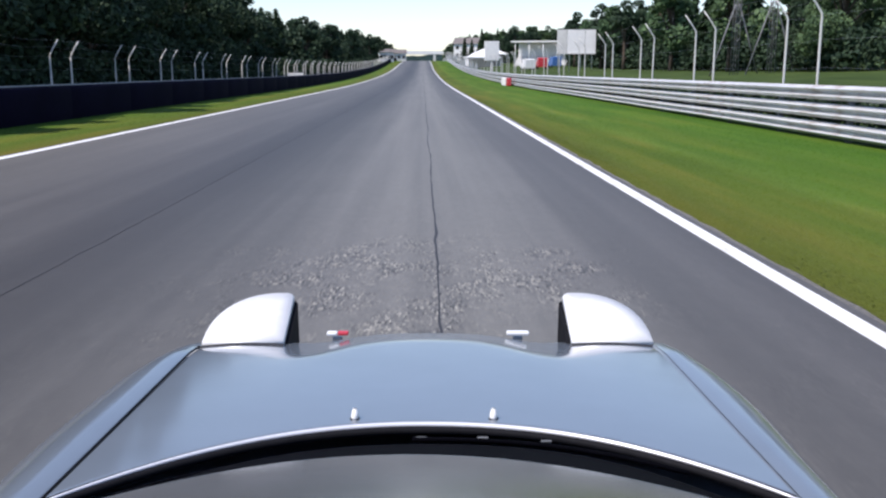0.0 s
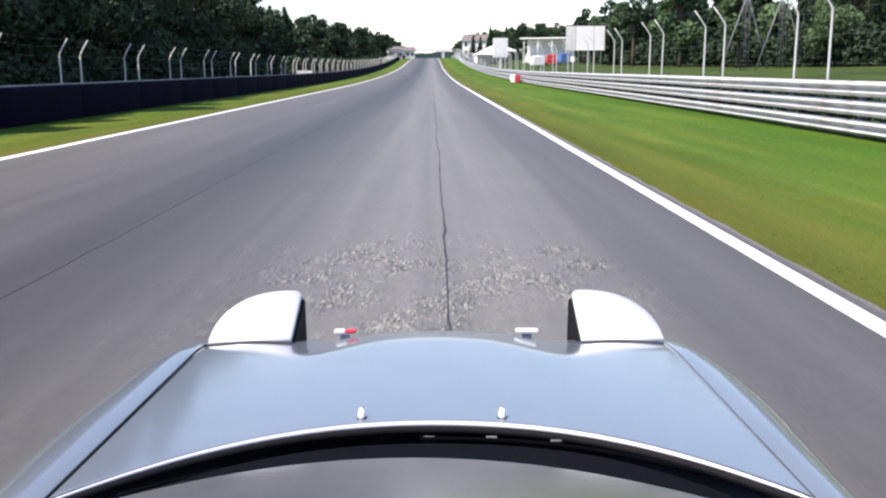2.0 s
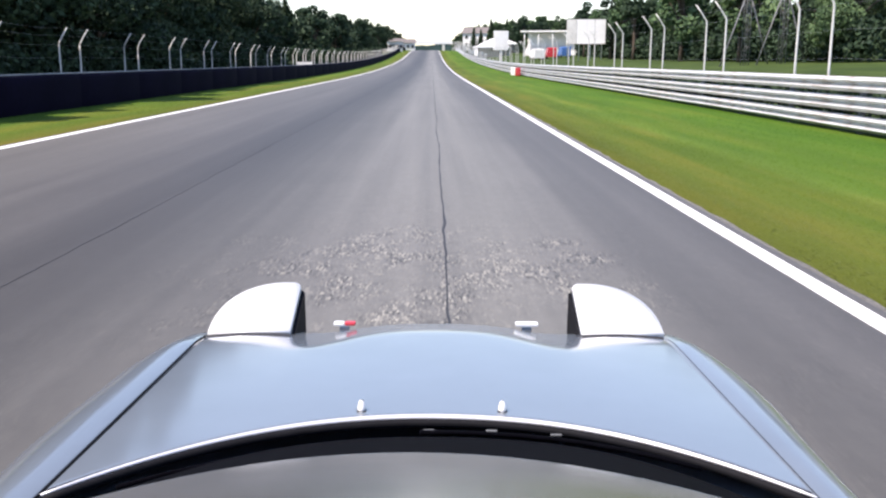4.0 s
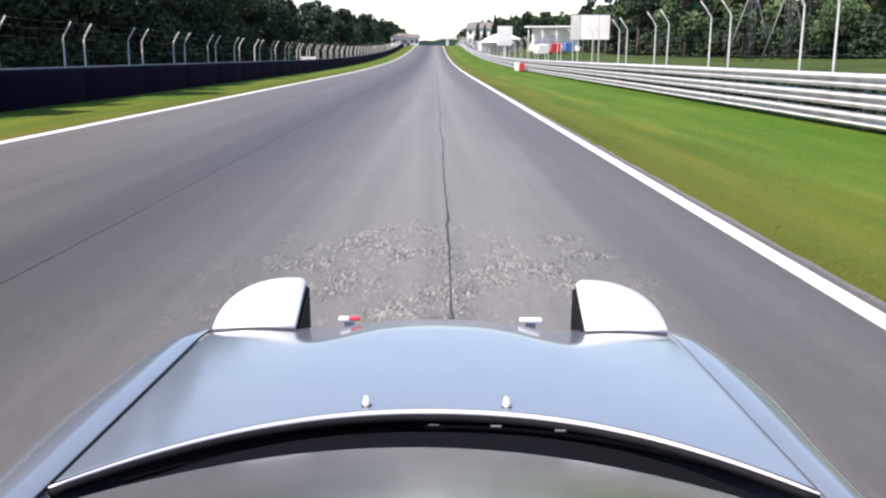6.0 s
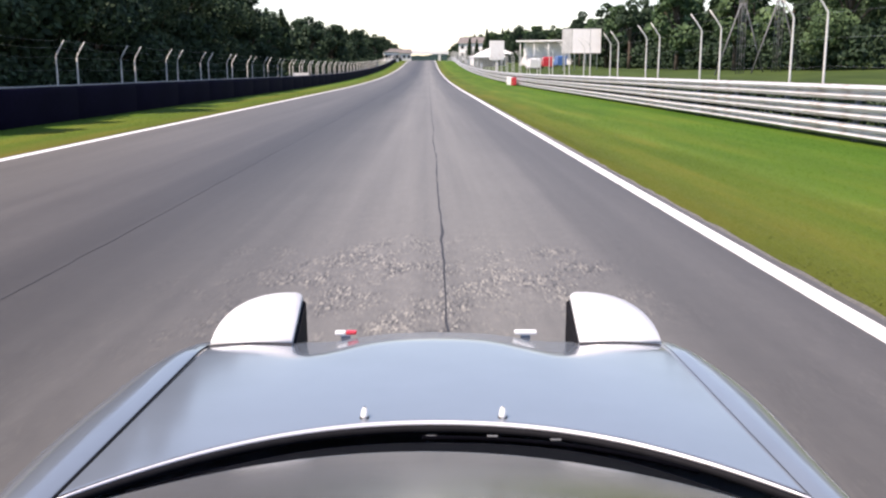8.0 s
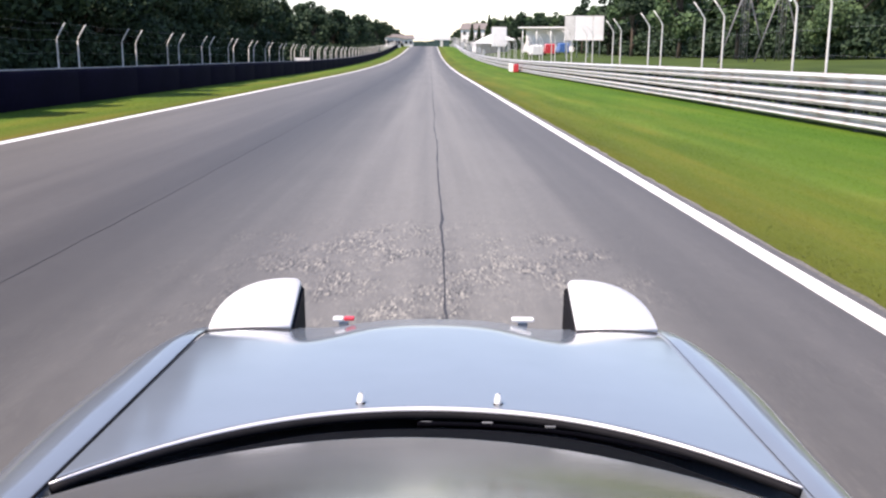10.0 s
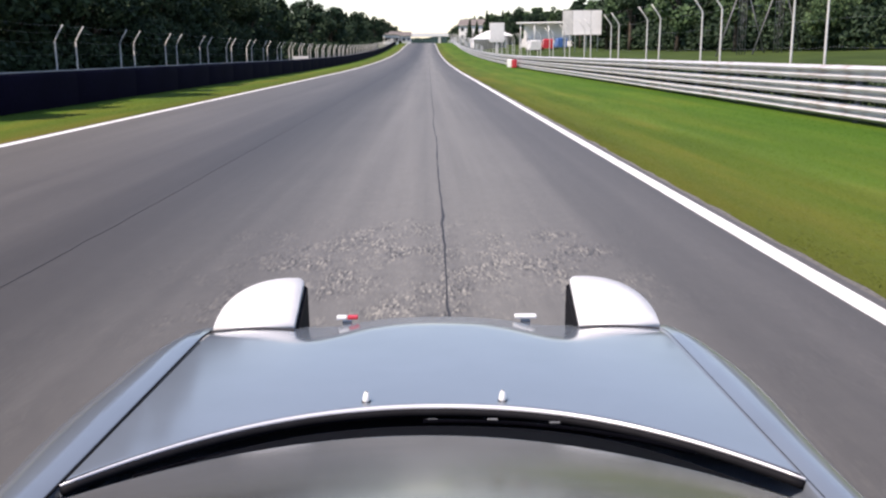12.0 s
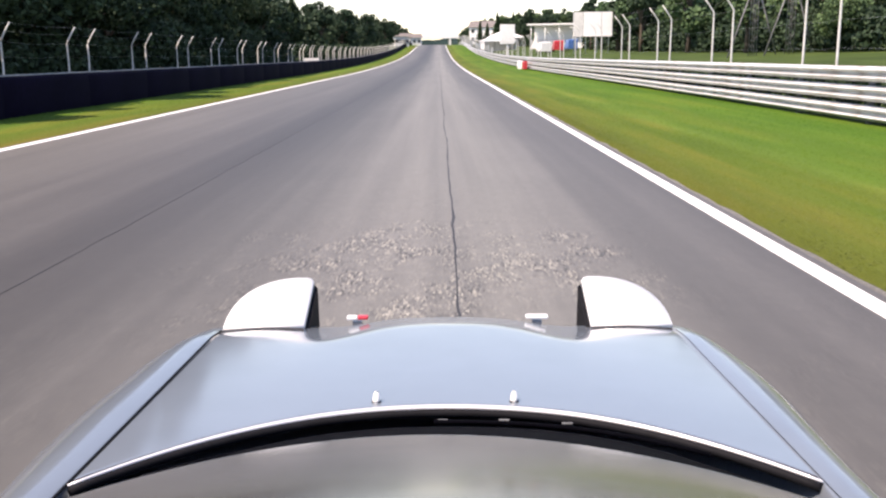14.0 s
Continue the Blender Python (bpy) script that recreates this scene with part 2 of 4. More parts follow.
# ---- building helpers ----
def mesh_of(name, verts, faces, mat, smooth=True):
    me = bpy.data.meshes.new(name)
    me.from_pydata([tuple(map(float, v)) for v in verts], [], [tuple(map(int, f)) for f in faces])
    me.materials.append(mat)
    if smooth:
        me.shade_smooth()
    me.update()
    return me


def quick_mesh(name, verts, per, mat):
    """Many loose polygons of the same corner count, from an array (n * per, 3)."""
    n = len(verts) // per
    me = bpy.data.meshes.new(name)
    me.vertices.add(n * per)
    me.vertices.foreach_set("co", np.asarray(verts, dtype=np.float32).ravel())
    me.loops.add(n * per)
    me.loops.foreach_set("vertex_index", np.arange(n * per, dtype=np.int32))
    me.polygons.add(n)
    me.polygons.foreach_set("loop_start", np.arange(0, n * per, per, dtype=np.int32))
    me.materials.append(mat)
    me.update(calc_edges=True)
    return me


def part(name, data, material=None, parent=None, label="", m=None):
    """Links a mesh (or a bmesh) as ONE object under a thing or a part."""
    if isinstance(data, bmesh.types.BMesh):
        me = bpy.data.meshes.new(name)
        data.to_mesh(me)
        data.free()
        me.materials.append(material)
        data = me
    ob = new(name, data)
    ob.parent = parent
    if m is not None:
        ob.matrix_basis = m
    return tagged(ob, label)


def thing(name, label, category, group="", kind="", m=None):
    ob = new(name)
    ob.empty_display_size = 0.2
    if m is not None:
        ob.matrix_basis = m
    return tagged(ob, label, category, group, kind)


def box(sx, sy, sz, bevel=0.0, at=(0, 0, 0), seg=2):
    """A bevelled box that stands with the middle of its underside at a point."""
    bm = bmesh.new()
    bmesh.ops.create_cube(bm, size=1.0, matrix=Matrix.Translation((at[0], at[1], at[2] + sz / 2)) @ Matrix.Diagonal((sx, sy, sz, 1)))
    if bevel:
        bmesh.ops.bevel(bm, geom=bm.edges[:], offset=bevel, segments=seg, affect="EDGES", profile=0.6)
    return bm


def tube(points, radii, sides=8):
    """Vertices and faces of a tube along points."""
    pts = [Vector(p) for p in points]
    if isinstance(radii, (int, float)):
        radii = [radii] * len(pts)
    vs, fs = [], []
    for i, p in enumerate(pts):
        d = (pts[min(i + 1, len(pts) - 1)] - pts[max(i - 1, 0)]).normalized()
        a = d.cross(Vector((0, 0, 1)) if abs(d.z) < 0.9 else Vector((1, 0, 0))).normalized()
        b = d.cross(a)
        for k in range(sides):
            w = 2 * math.pi * k / sides
            vs.append(p + (a * math.cos(w) + b * math.sin(w)) * radii[i])
    for i in range(len(pts) - 1):
        for k in range(sides):
            j = (k + 1) % sides
            fs.append((i * sides + k, i * sides + j, (i + 1) * sides + j, (i + 1) * sides + k))
    fs.append(tuple(range(sides))[::-1])
    fs.append(tuple((len(pts) - 1) * sides + k for k in range(sides)))
    return vs, fs


def grid_faces(nu, nv):
    return [(j * nu + i, j * nu + i + 1, (j + 1) * nu + i + 1, (j + 1) * nu + i) for j in range(nv - 1) for i in range(nu - 1)]


# ---- the lie of the land ----
RIGHT_LINE, LEFT_LINE = 2.62, -7.3
RIGHT_RAIL, LEFT_RAIL = 9.15, -11.1


def rise(y):
    """Height of the road along its length: level, then a long climb to a crest."""
    if y < 70:
        return 0.0
    if y < 300:
        return 7e-5 * (y - 70) ** 2
    if y < 434:
        return 3.703 + 0.0322 * (y - 300) - 1.2e-4 * (y - 300) ** 2
    if y < 600:
        return 5.86 - 6e-5 * (y - 434) ** 2
    return 4.21


def land(x, y):
    """Height of the open ground beside the road."""
    z = rise(y) - 0.025
    if x > 10.0:
        z += 2.6 * (1 - math.exp(-(x - 10.0) / 22)) * min(1.0, max(0.15, (y + 10) / 60))
    if x < -12.0:
        z += 0.5 * (1 - math.exp((x + 12.0) / 6))
    return z


LONG = [-400, -200, -100, -60, -30, -15, -5, 0, 4, 8, 12, 16, 20, 25, 30, 35, 40, 50, 60] + list(range(70, 620, 12)) + [640, 700, 800, 1000, 1400, 2000, 3000]
WIDE = [-900, -400, -200, -120, -80, -60, -45, -35, -28, -22, -18, -15, -13, -12.4, -12, -11.5, -11, -10.4, -9.5, -8.6, -7.8, -7.45, -5, -3, 0, 2.76, 3.3, 4.2, 5.2, 6.4, 7.6, 8.8, 9.5, 10.0, 10.5, 12, 14, 17, 20, 25, 30, 36, 45, 60, 80, 120, 200, 400, 900]
gv = [(x, y, land(x, y) + (0.02 * noise.noise((x * 0.7, y * 0.2, 0)) if abs(x) < 200 and not -11.2 < x < 9.3 else (-0.02 if -7.55 < x < 2.82 else 0.0))) for y in LONG for x in WIDE]
tagged(part("ground", mesh_of("ground", gv, grid_faces(len(WIDE), len(LONG)), M_TURF)), "mown bright green grass verges and rough fields", "grass", kind="structure")


def strip(x0, x1, ys, lift, thick):
    """A long slab that follows the road, from x0 to x1."""
    vs, fs = [], []
    for y in ys:
        a, b = (x0(y), x1(y)) if callable(x0) else (x0, x1)
        z = rise(y) + lift
        vs += [(a, y, z - thick), (a, y, z), (b, y, z), (b, y, z - thick)]
    for j in range(len(ys) - 1):
        for k in range(3):
            fs.append((j * 4 + k, j * 4 + k + 1, j * 4 + k + 5, j * 4 + k + 4))
    return vs, fs


ROAD_Y = [-60, -30, -10, 0, 10, 20, 30, 40, 50, 60] + list(range(70, 620, 10)) + [700]
tagged(part("road", mesh_of("road", *strip(-7.5, 2.77, ROAD_Y, 0.0, 0.06), M_ASPHALT, False)), "worn grey asphalt race track with tyre marks and exposed stones", "road", kind="structure")
tagged(part("road_marking", mesh_of("road_marking", *strip(RIGHT_LINE - 0.08, RIGHT_LINE + 0.07, ROAD_Y, 0.004, 0.003), M_LINE, False)), "white painted line along the track's edge", "road marking", "edge lines", "structure")
tagged(part("road_marking", mesh_of("road_marking", *strip(LEFT_LINE - 0.1, LEFT_LINE + 0.1, ROAD_Y, 0.004, 0.003), M_LINE, False)), "white painted line along the track's edge", "road marking", "edge lines", "structure")
fine_y = [3 + 0.35 * i for i in range(260)] + list(range(95, 430, 8))


def seam(name, x, w, label):
    a = lambda y: x + 0.05 * noise.noise((y * 0.22, x, 3)) + 0.02 * noise.noise((y * 1.9, x, 7)) - w * (0.45 + 0.75 * noise.noise((y * 0.9, 2, x)))
    b = lambda y: x + 0.05 * noise.noise((y * 0.22, x, 3)) + 0.02 * noise.noise((y * 1.9, x, 7)) + w * (0.45 + 0.75 * noise.noise((y * 1.1, 5, x)))
    tagged(part(name, mesh_of(name, *strip(a, b, fine_y, 0.003, 0.002), M_SEAM, False)), label, "road joint", "joints in the asphalt", "structure")


seam("road_joint", -2.85, 0.007, "thin dark joint beside the smoother asphalt lane")
seam("road_joint", 0.12, 0.018, "dark bitumen joint between two asphalt lanes")
rag = lambda y: 2.75
ragb = lambda y: 2.83 + 0.05 * noise.noise((y * 1.3, 0, 1)) + 0.05 * noise.noise((y * 5.0, 0, 2))
tagged(part("verge_edge", mesh_of("verge_edge", *strip(rag, ragb, fine_y, -0.006, 0.03), M_GRIT, False)), "dusty grit between track edge and grass", "gravel", kind="structure")


# ---- crash barriers ----
SEG = 8.0


def beam_mesh(name, length, mat, side):
    """One length of W-shaped guard rail, its face towards side (+1 or -1 in x), its lower edge at z = 0."""
    prof = [(0.0, 0.0), (0.010, 0.020), (0.128, 0.060), (0.146, 0.074), (0.147, 0.088), (0.132, 0.102), (0.014, 0.134), (0.0, 0.162),
            (0.010, 0.192), (0.128, 0.228), (0.146, 0.243), (0.147, 0.257), (0.132, 0.272), (0.014, 0.304), (0.0, 0.325)]
    loop = [(d * side, z) for d, z in prof] + [((d - 0.005) * side, z) for d, z in prof[::-1]]
    n = len(loop)
    vs = [(d, y, z) for y in (0.0, length) for d, z in loop]
    fs = [(k, (k + 1) % n, n + (k + 1) % n, n + k) for k in range(n)]
    return mesh_of(name, vs, fs, mat)


def crash_barrier(x, side, mat, bases, top, y0, y1, label):
    root = thing("guardrail", label, "crash barrier", m=pose(x, 0, 0))
    rail = beam_mesh("rail", SEG + 0.25, mat, side)
    bm = box(0.12, 0.10, top + 0.3, 0.012, at=(0, 0, -0.25))
    post = bpy.data.meshes.new("post")
    bm.to_mesh(post)
    bm.free()
    post.materials.append(M_MAST)
    y = y0
    while y < y1:
        tilt = math.degrees(math.atan2(rise(y + SEG) - rise(y), SEG))
        for i, b in enumerate(bases):
            lap = 0.004 * (int(y / SEG) % 2) * side
            part("rail", rail, parent=root, m=pose(lap + 0.006 * noise.noise((y, i, 4)), y, rise(y) + b + 0.012 * noise.noise((y * 0.3, i, 1)), tilt, 1.2 * noise.noise((y, 3, i)), 0))
        for k in (0.0, 0.5):
            yy = y + k * SEG + 0.12
            part("post", post, parent=root, m=pose(-side * 0.11, yy, rise(yy)))
        y += SEG
    return root


crash_barrier(RIGHT_RAIL, -1, M_STEEL, (0.045, 0.455, 0.865), 1.14, -24.0, 430.0, "triple galvanised steel guard rail beside the grass verge")


def belt_barrier(x, y0, y1):
    """Stacked tyres behind smooth belting, its navy darkened for shade, in lengths, with a thin steel capping."""
    root = thing("tyre_barrier", "smooth belt-faced tyre barrier beside the track, its navy darkened for shade", "crash barrier", m=pose(x, 0, 0))
    prof = [(-0.02, -0.06), (0.0, 0.0), (0.015, 0.2), (0.022, 0.5), (0.015, 0.82), (0.0, 0.96), (-0.03, 1.01), (-0.10, 1.03), (-0.30, 1.03), (-0.36, 0.98), (-0.38, -0.06)]
    n, length = len(prof), 6.0
    ys = (0.0, 0.02, 2.0, 4.0, 5.97, 5.99)
    vs = []
    for i, yy in enumerate(ys):
        pull = -0.003 if i in (0, len(ys) - 1) else 0.0
        vs += [(d + pull, yy, z) for d, z in prof]
    fs = [(j * n + i, j * n + i + 1, (j + 1) * n + i + 1, (j + 1) * n + i) for j in range(len(ys) - 1) for i in range(n - 1)]
    belt = mesh_of("belt", vs, fs, M_SHADED_NAVY)
    cap = bpy.data.meshes.new("capping")
    bm = box(0.07, 5.98, 0.05, 0.012, at=(-0.33, 2.995, 1.02))
    bm.to_mesh(cap)
    bm.free()
    cap.materials.append(M_OLD_POST)
    y = y0
    while y < y1:
        m = pose(0.012 * noise.noise((y, 1, 4)), y, rise(y) + 0.008 * noise.noise((y * 0.4, 6, 1)), math.degrees(math.atan2(rise(y + length) - rise(y), length)), 0, 0)
        part("belt", belt, parent=root, m=m)
        part("capping", cap, parent=root, label="thin grey steel capping", m=m)
        y += length
    return root


belt_barrier(LEFT_RAIL, -24.0, 430.0)


# ---- debris fences ----
def fence_post_mesh(height, reach, up, side, k, mat):
    """A pale post whose top leans over towards side."""
    pts = [(0, 0, -0.3), (0, 0, height * 0.5), (0, 0, height - 0.06), (side * 0.03, 0, height + 0.02), (side * reach * 0.5, 0, height + up * 0.5), (side * reach, 0, height + up)]
    vs, fs = tube(pts, [0.05 * k, 0.044 * k, 0.04 * k, 0.038 * k, 0.034 * k, 0.03 * k], 8)
    return mesh_of("post", vs, fs, mat)


def debris_fence(x, side, height, reach, up, pitch, gap, y0, y1, label):
    root = thing("debris_fence", label, "fence", m=pose(x, 0, 0))
    me = fence_post_mesh(height, reach, up, side, 1.0 if height > 3 else 0.75, M_POST)
    y, places = y0, []
    while y < y1:
        for g in ((0.0, gap) if gap else (0.0,)):
            lean = 0.9 * noise.noise((y + g, x, 2))
            part("post", me, parent=root, m=pose(0.06 * noise.noise((y, g, x)), y + g, land(x, y + g), 0.6 * lean, lean, 6 * lean))
            places.append(y + g)
        y += pitch
    for k, (dx, dz) in enumerate([(0, height * 0.55), (0, height * 0.78), (0, height - 0.05), (side * reach * 0.5, height + up * 0.5), (side * reach * 0.97, height + up - 0.02)]):
        pts = []
        for a, b in zip(places, places[1:]):
            for u in (0.0, 0.5):
                yy = a + (b - a) * u
                pts.append((dx, yy, land(x, yy) + dz - 0.05 * (u > 0)))
        part("wire", mesh_of("wire", *tube(pts, 0.0016, 4), M_WIRE), parent=root)
    return root


debris_fence(9.85, -1, 2.95, 0.42, 0.55, 8.5, 2.2, -19.1, 420.0, "tall pale fence posts in pairs with cranked tops")
debris_fence(-11.75, 1, 2.02, 0.30, 0.46, 6.3, 1.75, -7.6, 420.0, "low pale fence posts in pairs before dark woodland")


# ---- trees ----
rng = np.random.default_rng(7)


def leaf_quads(centres, radii, count, size, flat=0.75):
    """Random leaf clumps in a shell round each centre, as an array of quad corners."""
    w = np.array([r ** 2 for r in radii])
    which = rng.choice(len(centres), count, p=w / w.sum())
    d = rng.normal(size=(count, 3))
    d /= np.linalg.norm(d, axis=1)[:, None]
    r = np.array(radii)[which] * (0.62 + 0.46 * rng.random(count) ** 0.7)
    c = np.array(centres)[which] + d * r[:, None] * np.array([1, 1, flat])
    nrm = d * 0.7 + rng.normal(size=(count, 3)) * 0.55
    nrm /= np.linalg.norm(nrm, axis=1)[:, None]
    a = np.cross(nrm, rng.normal(size=(count, 3)))
    a /= np.linalg.norm(a, axis=1)[:, None]
    b = np.cross(nrm, a)
    s = size * (0.55 + 0.9 * rng.random(count))[:, None]
    a, b = a * s, b * s * 0.62
    bend = nrm * s * 0.25
    return np.stack([c - a, c - b * 0.9 + bend, c + a, c + b + bend], axis=1).reshape(-1, 3)


def broadleaf(height, spread, seed, count, leaf, pale=False):
    """A broad tree: tapered trunk with limbs, and a crown of leaf clumps."""
    r = random.Random(seed)
    root = thing("tree", "broad-leaved tree with a full mid-green crown" if pale else "broad-leaved tree with a dense dark green crown", "tree", "roadside trees")
    vs, fs = tube([(0, 0, -0.3), (0.03, 0.02, height * 0.2), (-0.05, 0.06, height * 0.45), (0.08, 0, height * 0.75)], [height * 0.03, height * 0.023, height * 0.017, 0.03], 8)
    centres, radii = [], []
    for k in range(15):
        w, up = r.random() * 6.28, r.uniform(0.16, 0.92)
        wide = spread * (1 - 0.75 * abs(up - 0.5)) * r.uniform(0.35, 0.75)
        c = Vector((math.cos(w) * wide, math.sin(w) * wide, height * up))
        centres.append(tuple(c))
        radii.append(spread * r.uniform(0.30, 0.52) * (1.15 - 0.5 * up))
        v2, f2 = tube([(0, 0, height * up * 0.55), tuple(c * 0.55 + Vector((0, 0, height * up * 0.3))), tuple(c)], [height * 0.011, height * 0.007, 0.015], 5)
        fs += [tuple(i + len(vs) for i in f) for f in f2]
        vs += v2
    centres.append((0.1, 0, height * 0.9))
    radii.append(spread * 0.3)
    part("trunk", mesh_of("trunk", vs, fs, M_BARK), parent=root)
    part("crown", quick_mesh("crown", leaf_quads(centres, radii, count, leaf), 4, M_LEAF_PALE if pale else M_LEAF), parent=root)
    return root


def conifer(height, spread, seed, count=3000):
    """A conifer: straight trunk and tiers of drooping sprays."""
    root = thing("tree", "narrow dark green conifer with drooping branches", "tree", "roadside trees")
    part("trunk", mesh_of("trunk", *tube([(0, 0, -0.3), (0, 0, height * 0.5), (0, 0, height * 0.98)], [height * 0.02, height * 0.013, 0.015], 7), M_BARK), parent=root)
    u = 1 - np.sqrt(rng.random(count)) * 0.93
    w = rng.random(count) * 6.283
    tier = 0.75 + 0.35 * np.sin(u * 60 + np.sin(w * 3) * 1.2)
    rad = spread * (1 - u) * tier * np.sqrt(rng.random(count)) + 0.05
    c = np.stack([np.cos(w) * rad, np.sin(w) * rad, height * u - rad * 0.25], axis=1)
    out = np.stack([np.cos(w), np.sin(w), -0.45 + 0.3 * rng.normal(size=count)], axis=1)
    side = np.stack([-np.sin(w), np.cos(w), 0.5 * rng.normal(size=count)], axis=1)
    s = (0.16 + 0.2 * rng.random(count))[:, None] * (0.5 + spread / 3)
    a, b = out * s, side * s * 0.4
    q = np.stack([c - a, c - b, c + a, c + b], axis=1).reshape(-1, 3)
    part("crown", quick_mesh("crown", q, 4, M_NEEDLE), parent=root)
    return root


def plant(kinds, spots):
    """Copies of the given trees at (x, y, scale, kind); the first of each kind is moved to its first spot."""
    used = set()
    r = random.Random(5)
    for x, y, s, k in spots:
        m = pose(x, y, land(x, y) - 0.05, r.uniform(-2, 2), r.uniform(-2, 2), r.uniform(0, 360))
        if k in used:
            ob = copy_thing(kinds[k], m)
        else:
            used.add(k)
            ob = kinds[k]
            ob.matrix_basis = m
        ob.scale = (s * r.uniform(0.92, 1.1), s * r.uniform(0.92, 1.1), s)


NEAR_KINDS = [broadleaf(8.0, 2.9, 1, 9500, 0.125), broadleaf(9.0, 3.1, 2, 9500, 0.125), broadleaf(7.0, 3.2, 3, 9500, 0.125), broadleaf(9.5, 2.6, 4, 9500, 0.12)]
FAR_KINDS = [broadleaf(8.0, 2.9, 11, 2600, 0.25), broadleaf(9.0, 3.1, 12, 2600, 0.25), broadleaf(7.0, 3.2, 13, 2600, 0.25), broadleaf(9.5, 2.6, 14, 2600, 0.24), conifer(9.0, 2.0, 5), conifer(10.5, 2.4, 6)]
PALE_KINDS = [broadleaf(8.5, 3.0, 21, 14000, 0.10, True), broadleaf(9.2, 2.8, 22, 14000, 0.10, True), broadleaf(8.0, 3.0, 23, 2600, 0.25, True), broadleaf(9.0, 2.8, 24, 2600, 0.25, True)]
KINDS = NEAR_KINDS + FAR_KINDS + PALE_KINDS
rt = random.Random(11)
spots = []
# the wood beyond the dark barrier
y = 16.0
while y < 430:
    for x0 in (-17.5, -22.0, -27.5):
        s = rt.uniform(0.95, 1.22) * (0.86 if y > 80 else 1.0)
        spots.append((x0 + rt.uniform(-1.4, 1.2), y + rt.uniform(-2, 2), s + (0.12 if x0 < -20 else 0), rt.choice((0, 1, 2, 3) if y < 75 else (4, 5, 6, 7, 4, 5, 7, 8))))
    y += rt.uniform(4.2, 6.0) * (1 + y / 260)
y = 9.0
while y < 80:
    spots.append((-15.0 + rt.uniform(-0.5, 0.4), y, rt.uniform(0.75, 0.95), rt.choice((0, 1, 2, 3))))
    y += rt.uniform(3.4, 4.8)
# the wood beyond the field, and its near end
y = 38.0
while y < 420:
    for x0 in (30.0, 35.0, 41.0):
        x = x0 + rt.uniform(-2, 2) + (7 if y < 60 else 0)
        if not (190 < y < 300 and x < 38):
            spots.append((x, y + rt.uniform(-2, 2), rt.uniform(0.9, 1.2), rt.choice((10, 11, 10, 1) if y < 75 else (12, 13, 12, 13, 4, 7, 9))))
    y += rt.uniform(5.0, 7.0) * (1 + y / 260)
for x, y, s in ((13, 300, 0.8), (14.5, 285, 0.7), (17, 270, 0.95), (19, 262, 0.8), (15, 330, 0.9), (17, 350, 0.9), (21, 300, 1.0), (13.5, 360, 0.85), (15, 390, 0.9), (24, 255, 0.7)):
    spots.append((x, y, s, rt.choice((8, 9))))
y = 215.0
while y < 425:
    for x0 in (21.0, 25.5):
        if not (x0 < 22 and y < 280):
            spots.append((x0 + rt.uniform(-1.6, 1.6), y + rt.uniform(-2, 2), rt.uniform(0.75, 1.1), rt.choice((12, 13, 4, 5, 7, 8, 9))))
    y += rt.uniform(6.5, 9.5)
# both woods draw in towards the track at the crest and go on beyond it
for i in range(26):
    y = 352 + 7.5 * i
    spots.append((-15.5 + rt.uniform(-1.5, 0.8), y, rt.uniform(0.7, 0.95), rt.choice((4, 5, 6, 7, 8))))
    spots.append((14.0 + rt.uniform(-1.0, 2.0), y + 3, rt.uniform(0.7, 1.0), rt.choice((12, 13, 4, 7, 8, 9))))
plant(KINDS, spots)

# low growth under the trees and along the fence
n = 80000
yy = 8 + 240 * rng.random(n) ** 1.5
top = 1.9 + 0.5 * np.sin(yy * 0.55) + 0.35 * np.sin(yy * 1.9 + 1)
cx = -13.0 - 2.6 * rng.random(n)
cz = np.array([land(-13, v) for v in yy]) + top * np.sqrt(rng.random(n))
c = np.stack([cx, yy, cz], axis=1)
a = rng.normal(size=(n, 3))
a /= np.linalg.norm(a, axis=1)[:, None]
b = np.cross(a, rng.normal(size=(n, 3)))
b /= np.linalg.norm(b, axis=1)[:, None]
s = (0.05 + 0.07 * rng.random(n))[:, None] * (1 + yy / 90)[:, None]
tagged(part("hedge", quick_mesh("hedge", np.stack([c - a * s, c - b * s * 0.6, c + a * s, c + b * s * 0.6], axis=1).reshape(-1, 3), 4, M_LEAF)), "dense dark undergrowth behind the low fence", "hedge", kind="stuff")


# undergrowth along the edge of the wood beyond the field
n = 45000
yy = 35 + 220 * rng.random(n) ** 1.3
cx = np.where(yy < 62, 35.5, 28.5) + 3.5 * rng.random(n)
cz = np.array([land(30, v) for v in yy]) + (2.3 + 0.7 * np.sin(yy * 0.4) + 0.4 * np.sin(yy * 1.7)) * np.sqrt(rng.random(n))
c = np.stack([cx, yy, cz], axis=1)
a = rng.normal(size=(n, 3))
a /= np.linalg.norm(a, axis=1)[:, None]
b = np.cross(a, rng.normal(size=(n, 3)))
b /= np.linalg.norm(b, axis=1)[:, None]
s = (0.10 + 0.12 * rng.random(n))[:, None] * (1 + yy / 200)[:, None]
keep = (yy < 190) | (cx > 31.2)
tagged(part("undergrowth", quick_mesh("undergrowth", np.stack([c - a * s, c - b * s * 0.6, c + a * s, c + b * s * 0.6], axis=1)[keep].reshape(-1, 3), 4, M_LEAF)), "dark bushes along the edge of the wood", "bushes", kind="stuff")

